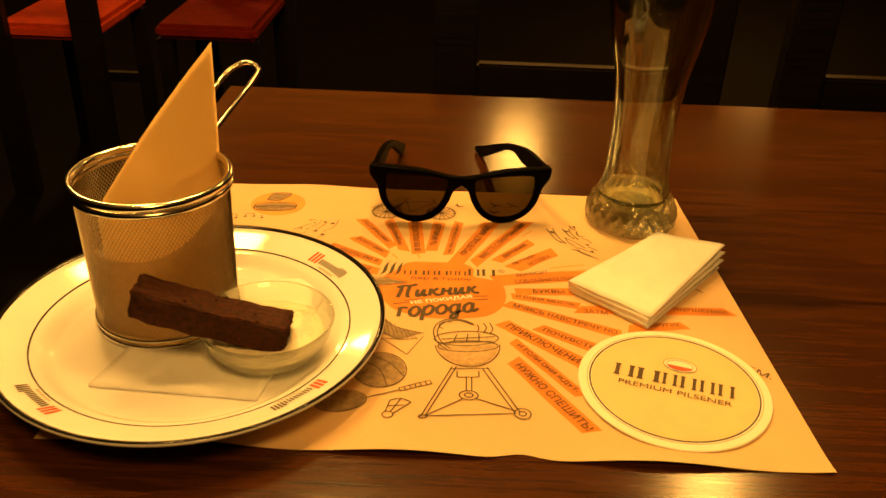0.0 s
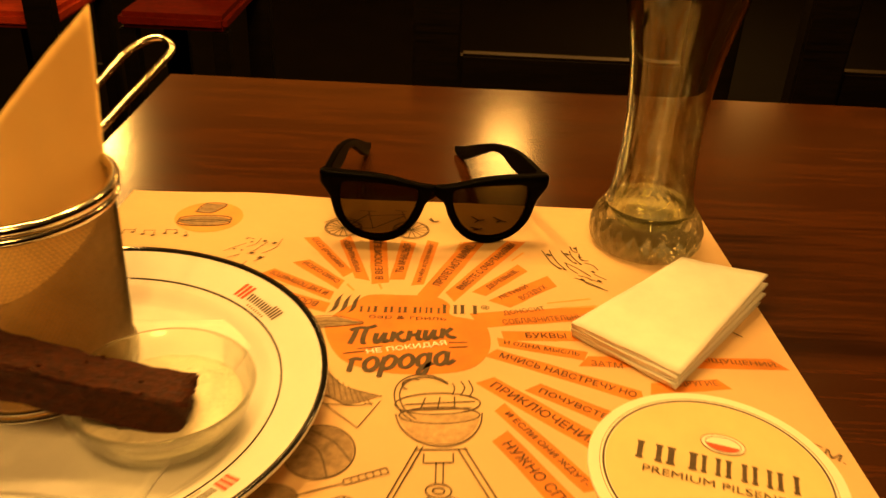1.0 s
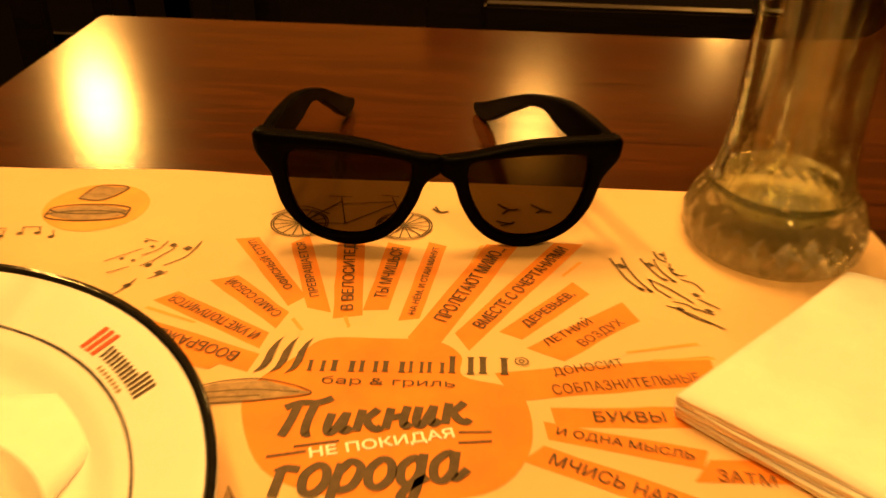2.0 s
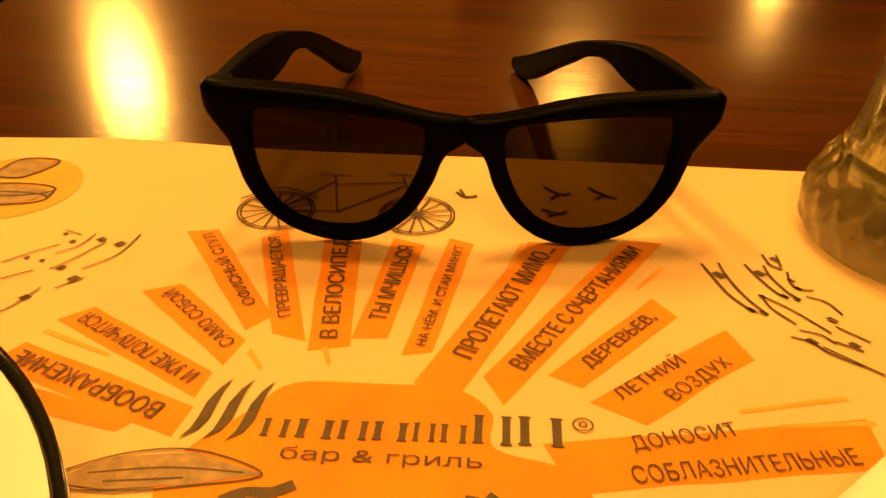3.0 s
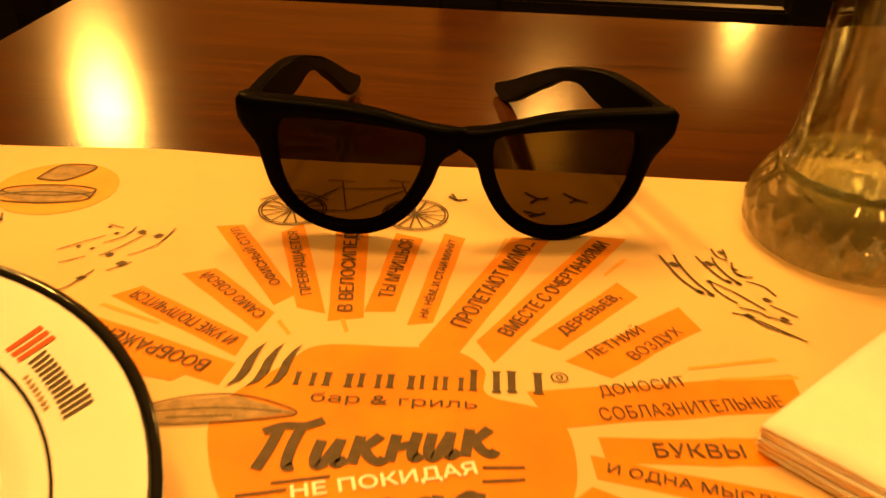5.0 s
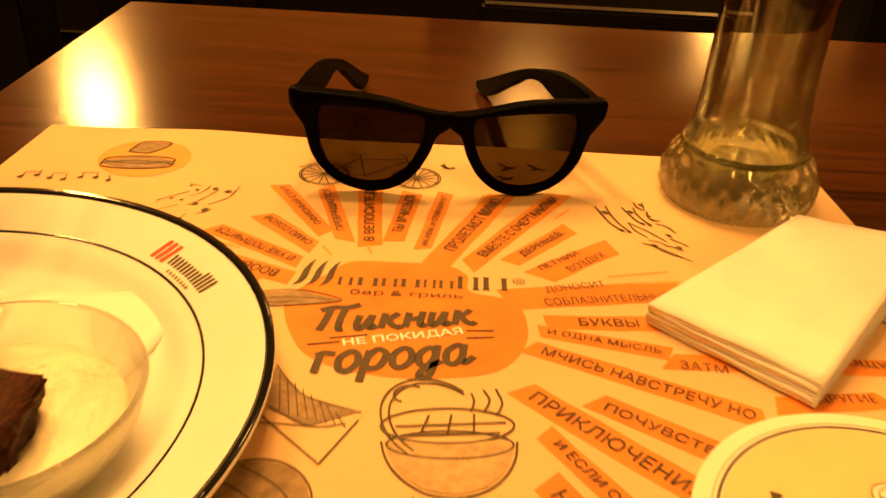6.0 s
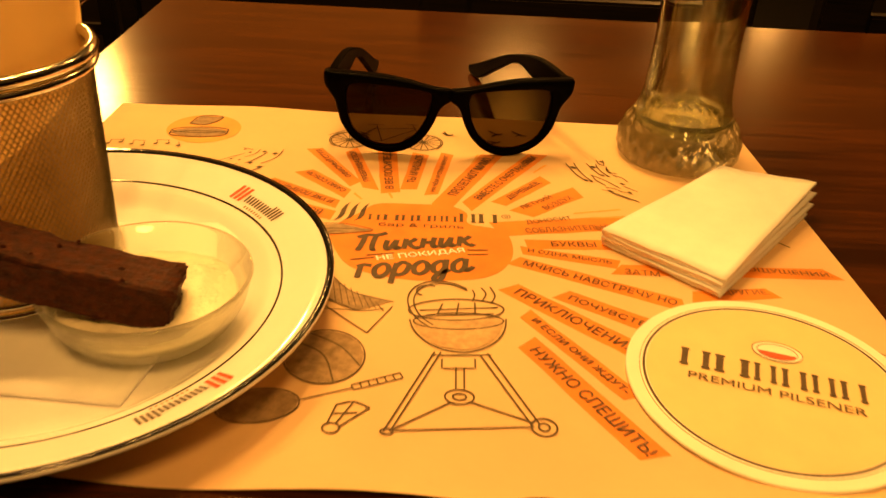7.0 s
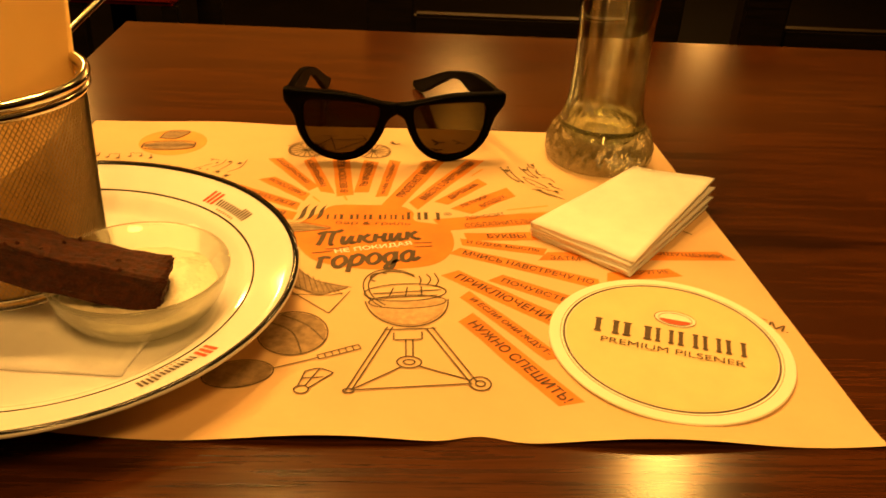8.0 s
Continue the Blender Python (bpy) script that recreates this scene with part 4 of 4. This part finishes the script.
# ---- napkin stack ----
stack = thing("napkin_stack", "thick stack of folded white paper napkins", "napkins", at=(0, 0, H + MAT_Z))
L, N, R, B = (0.0890, 0.1710), (0.1375, 0.1270), (0.2050, 0.2110), (0.1640, 0.2350)
rnd = random.Random(7)
LAYERS = 7
for k in range(LAYERS):
    j = lambda s=0.0016: rnd.uniform(-s, s)
    up, tip = k / (LAYERS - 1), (0.002, -0.004, 0.003, -0.001, 0.004, 0.000, 0.003)[k]
    q = [(L[0] + 0.0016 * (1 - up) + j(0.0006), L[1] - 0.0012 * up + j(0.0006)), (N[0] + 0.001 * up + j(0.0008), N[1] + 0.0016 * up + j(0.0008)), (R[0] + tip + j(0.001), R[1] + 0.6 * tip + j(0.001)), (B[0] + j(), B[1] + j())]
    part("napkin", tissue_sheet(q, 0.0006 + 0.0013 * k, 0.0021 + 0.0013 * k, 20 + k, (0, 0, 0.0105 * up, 0.0068 * up)), M_TISSUE, stack, smooth=True)

# ---- beer mat ----
CX, CY, CR = 0.1428, 0.0665, 0.0570
coaster = thing("beer_coaster", "round cream cardboard beer coaster with dark print", "coaster", at=(CX, CY, H + MAT_Z + 0.0004), turn=-16.5)
part("board", lathe([(0, 0), (CR - 0.0004, 0), (CR, 0.0004), (CR, 0.0012), (CR - 0.0005, 0.0016), (0, 0.0016)], 96), M_BOARD, coaster)


def coaster_ring(r0, r1, material, z, name):
    part(name, lathe([(r0, 0.0014), (r0, z), (r1, z), (r1, 0.0014)] if r0 > 0 else [(0, z), (r1, z), (r1, 0.0014)], 96), material, coaster)


coaster_ring(0, 0.0490, M_YELLOW, 0.00172, "printed_field")
coaster_ring(0.0494, 0.0504, M_INK_D, 0.00176, "printed_ring")
coaster_ring(0.0514, 0.0517, M_INK_G, 0.00174, "printed_ring")
CZ = 0.00176
for x0, w in ((-36.5, 13), (-23, 15), (-7.5, 9.5), (3, 10.5), (14.5, 9.5), (25, 10.5)):
    mark_glyph(x0, x0 + w, -1.5, 11.5, coaster, CZ, 2.2)
lettering("PREMIUM PILSENER", -32, -7.5, 34, -7.5, 4.4, M_INK_D, coaster, CZ, bold=0.0)
print_shape("oval_mark", [(x / 1000, y / 1000) for x, y in oval(2, 20.5, 10, 6.6, 0, 28)], M_BOARD, "orange", coaster, CZ)
print_shape("red_mark", [(x / 1000, y / 1000) for x, y in oval(2, 20, 7.5, 4.4, 0, 14, 185, 170)], M_INK_R, "shade", coaster, CZ)
drawing("oval_outline", [["o"] + oval(2, 20.5, 10, 6.6), ["o"] + oval(2, 20.3, 8, 5)], 0.35, "", coaster, CZ)

# ---- sunglasses ----
shades = thing("sunglasses", "matt black sunglasses with smoked lenses, arms open", "sunglasses", at=(0.0112, 0.2665, H + MAT_Z + 0.0009), turn=5.7)
shades.rotation_euler = (0, radians(1.2), radians(5.7))
FRONT_OUT = [(0.0, 0.0408), (0.0008, 0.0413), (0.0085, 0.0421), (0.0175, 0.0440), (0.0260, 0.0461), (0.0370, 0.0478), (0.0500, 0.0484), (0.0620, 0.0485), (0.0710, 0.0483), (0.0722, 0.0474), (0.0724, 0.0430), (0.0718, 0.0395), (0.0690, 0.0352), (0.0663, 0.0308), (0.0648, 0.0250), (0.0622, 0.0165), (0.0560, 0.0080), (0.0470, 0.0024), (0.0350, 0.0001), (0.0235, 0.0030), (0.0148, 0.0102), (0.0090, 0.0200), (0.0064, 0.0275), (0.0040, 0.0315), (0.0008, 0.0329), (0.0, 0.0334)]
LENS_IN = [(0.0112, 0.0355), (0.0132, 0.0396), (0.0245, 0.0414), (0.0390, 0.0424), (0.0540, 0.0422), (0.0586, 0.0392), (0.0596, 0.0310), (0.0580, 0.0205), (0.0540, 0.0118), (0.0468, 0.0064), (0.0368, 0.0045), (0.0270, 0.0063), (0.0190, 0.0125), (0.0140, 0.0215), (0.0116, 0.0295)]


def bow(x, z):
    """The front bends back towards its ends and leans a little."""
    return 1.3 * x * x + 0.055 * (0.046 - z)


def even_outline(points, n=150):
    """The outline sampled at even angles about the lens centre."""
    c = Vector((0.036, 0.025, 0))
    fine = smooth_line([(x, z, 0) for x, z in points], 30, True)
    ang = [math.atan2(p.y - c.y, p.x - c.x) for p in fine]
    out = []
    for k in range(n):
        w = -math.pi + math.tau * k / n
        p = fine[min(range(len(fine)), key=lambda m: abs((ang[m] - w + math.pi) % math.tau - math.pi))]
        out.append(Vector((max(0.0, p.x), p.y, 0)))
    return out


def front_bm():
    """Both eye rims and the bridge in one piece; the brow is thicker than the lower rim."""
    bm = bmesh.new()
    a, b = even_outline(FRONT_OUT), even_outline(LENS_IN)
    n = len(a)
    sections = [(0.0, -0.0010), (0.05, -0.0020), (0.18, -0.0027), (0.80, -0.0026), (0.95, -0.0020), (1.0, -0.0008), (1.0, 0.0014), (0.5, 0.0020), (0.0, 0.0016)]
    for side in (-1, 1):
        loops = []
        for s, y in sections:
            row = []
            for p, q in zip(a, b):
                m = p.lerp(q, s)
                row.append(bm.verts.new((side * m.x, bow(m.x, m.y) + y * (1.0 + 0.5 * max(0.0, (m.y - 0.03) / 0.018)), m.y)))
            loops.append(row)
        for i in range(len(loops)):
            u, v = loops[i], loops[(i + 1) % len(loops)]
            for k in range(n):
                bm.faces.new([u[k], u[(k + 1) % n], v[(k + 1) % n], v[k]])
    bmesh.ops.delete(bm, geom=[f for f in bm.faces if all(abs(v.co.x) < 1e-6 for v in f.verts)], context="FACES_ONLY")
    bmesh.ops.remove_doubles(bm, verts=bm.verts, dist=1e-6)
    bmesh.ops.recalc_face_normals(bm, faces=bm.faces)
    return bm


def lens_bm(side):
    """A slightly domed lens two millimetres thick, set into its rim."""
    pts = smooth_line([(x, z, 0) for x, z in LENS_IN], 6, True)
    bm, c = bmesh.new(), Vector((0.0365, 0.024, 0))
    rings = []
    for s in (1.02, 0.7, 0.35):
        rings.append([bm.verts.new((side * p.x, bow(p.x, p.y) - 0.0006 * (1 - s * s), p.y)) for p in (c.lerp(q, s) for q in pts)])
    mid = bm.verts.new((side * c.x, bow(c.x, c.y) - 0.0006, c.y))
    n = len(pts)
    for u, v in zip(rings, rings[1:]):
        for k in range(n):
            bm.faces.new([u[k], u[(k + 1) % n], v[(k + 1) % n], v[k]])
    for k in range(n):
        bm.faces.new([rings[-1][k], rings[-1][(k + 1) % n], mid])
    bmesh.ops.recalc_face_normals(bm, faces=bm.faces)
    return bm


# along the arm: distance from the hinge, lower and upper edge
ARM = [(0.0, 0.0362, 0.0478), (0.012, 0.0350, 0.0483), (0.025, 0.0338, 0.0482), (0.038, 0.0332, 0.0472), (0.048, 0.0338, 0.0452), (0.056, 0.0350, 0.0432), (0.065, 0.0345, 0.0406), (0.080, 0.0296, 0.0358), (0.092, 0.0230, 0.0308), (0.105, 0.0160, 0.0250), (0.120, 0.0072, 0.0180), (0.132, 0.0014, 0.0125), (0.143, 0.0, 0.0080), (0.1505, 0.0012, 0.0050)]


def arm_bm(x0, y0, x1, y1):
    """A flat arm, wide at the hinge, narrow over the ear and hooked down to the table."""
    low, high = smooth_line([(s, a, 0) for s, a, b in ARM], 4), smooth_line([(s, b, 0) for s, a, b in ARM], 4)
    d = Vector((x1 - x0, y1 - y0, 0)).normalized()
    n = Vector((-d.y, d.x, 0))
    bm, rings = bmesh.new(), []
    for i, (p, q) in enumerate(zip(low, high)):
        t = 0.0022 if 0 < i < len(low) - 1 else 0.0013
        at, zm, hz = Vector((x0, y0, 0)) + d * p.x, (p.y + q.y) / 2, (q.y - p.y) / 2
        ring = []
        for f, g in ((-1, -0.72), (-0.72, -1), (0.72, -1), (1, -0.72), (1, 0.72), (0.72, 1), (-0.72, 1), (-1, 0.72)):
            round_z = zm + (hz if abs(g) == 1 else hz - 0.0007) * (1 if g > 0 else -1)
            ring.append(bm.verts.new(at + n * t * f + Vector((0, 0, round_z))))
        rings.append(ring)
    for u, v in zip(rings, rings[1:]):
        for k in range(8):
            bm.faces.new([u[k], u[(k + 1) % 8], v[(k + 1) % 8], v[k]])
    bm.faces.new(rings[0])
    bm.faces.new(rings[-1])
    bmesh.ops.recalc_face_normals(bm, faces=bm.faces)
    return bm


front = part("front_frame", front_bm(), M_FRAME, shades, "one-piece black front with thick brow", True)
for side in (-1, 1):
    part("lens", lens_bm(side), M_LENS, shades, "dark smoked lens", True)
    part("end_piece", box(min(side * 0.0635, side * 0.0715), max(side * 0.0635, side * 0.0715), 0.0062, 0.0130, 0.0368, 0.0478, 0.0012), M_FRAME, shades)
part("arm", arm_bm(-0.0680, 0.0090, -0.0415, 0.150), M_FRAME, shades)
part("arm", arm_bm(0.0680, 0.0090, 0.0304, 0.156), M_FRAME, shades)
for side in (-1, 1):
    part("hinge", tube([Vector((side * 0.0655, 0.0130, 0.0392)), Vector((side * 0.0655, 0.0130, 0.0448))], 0.0012), M_STEEL, shades, "small steel hinge", True)
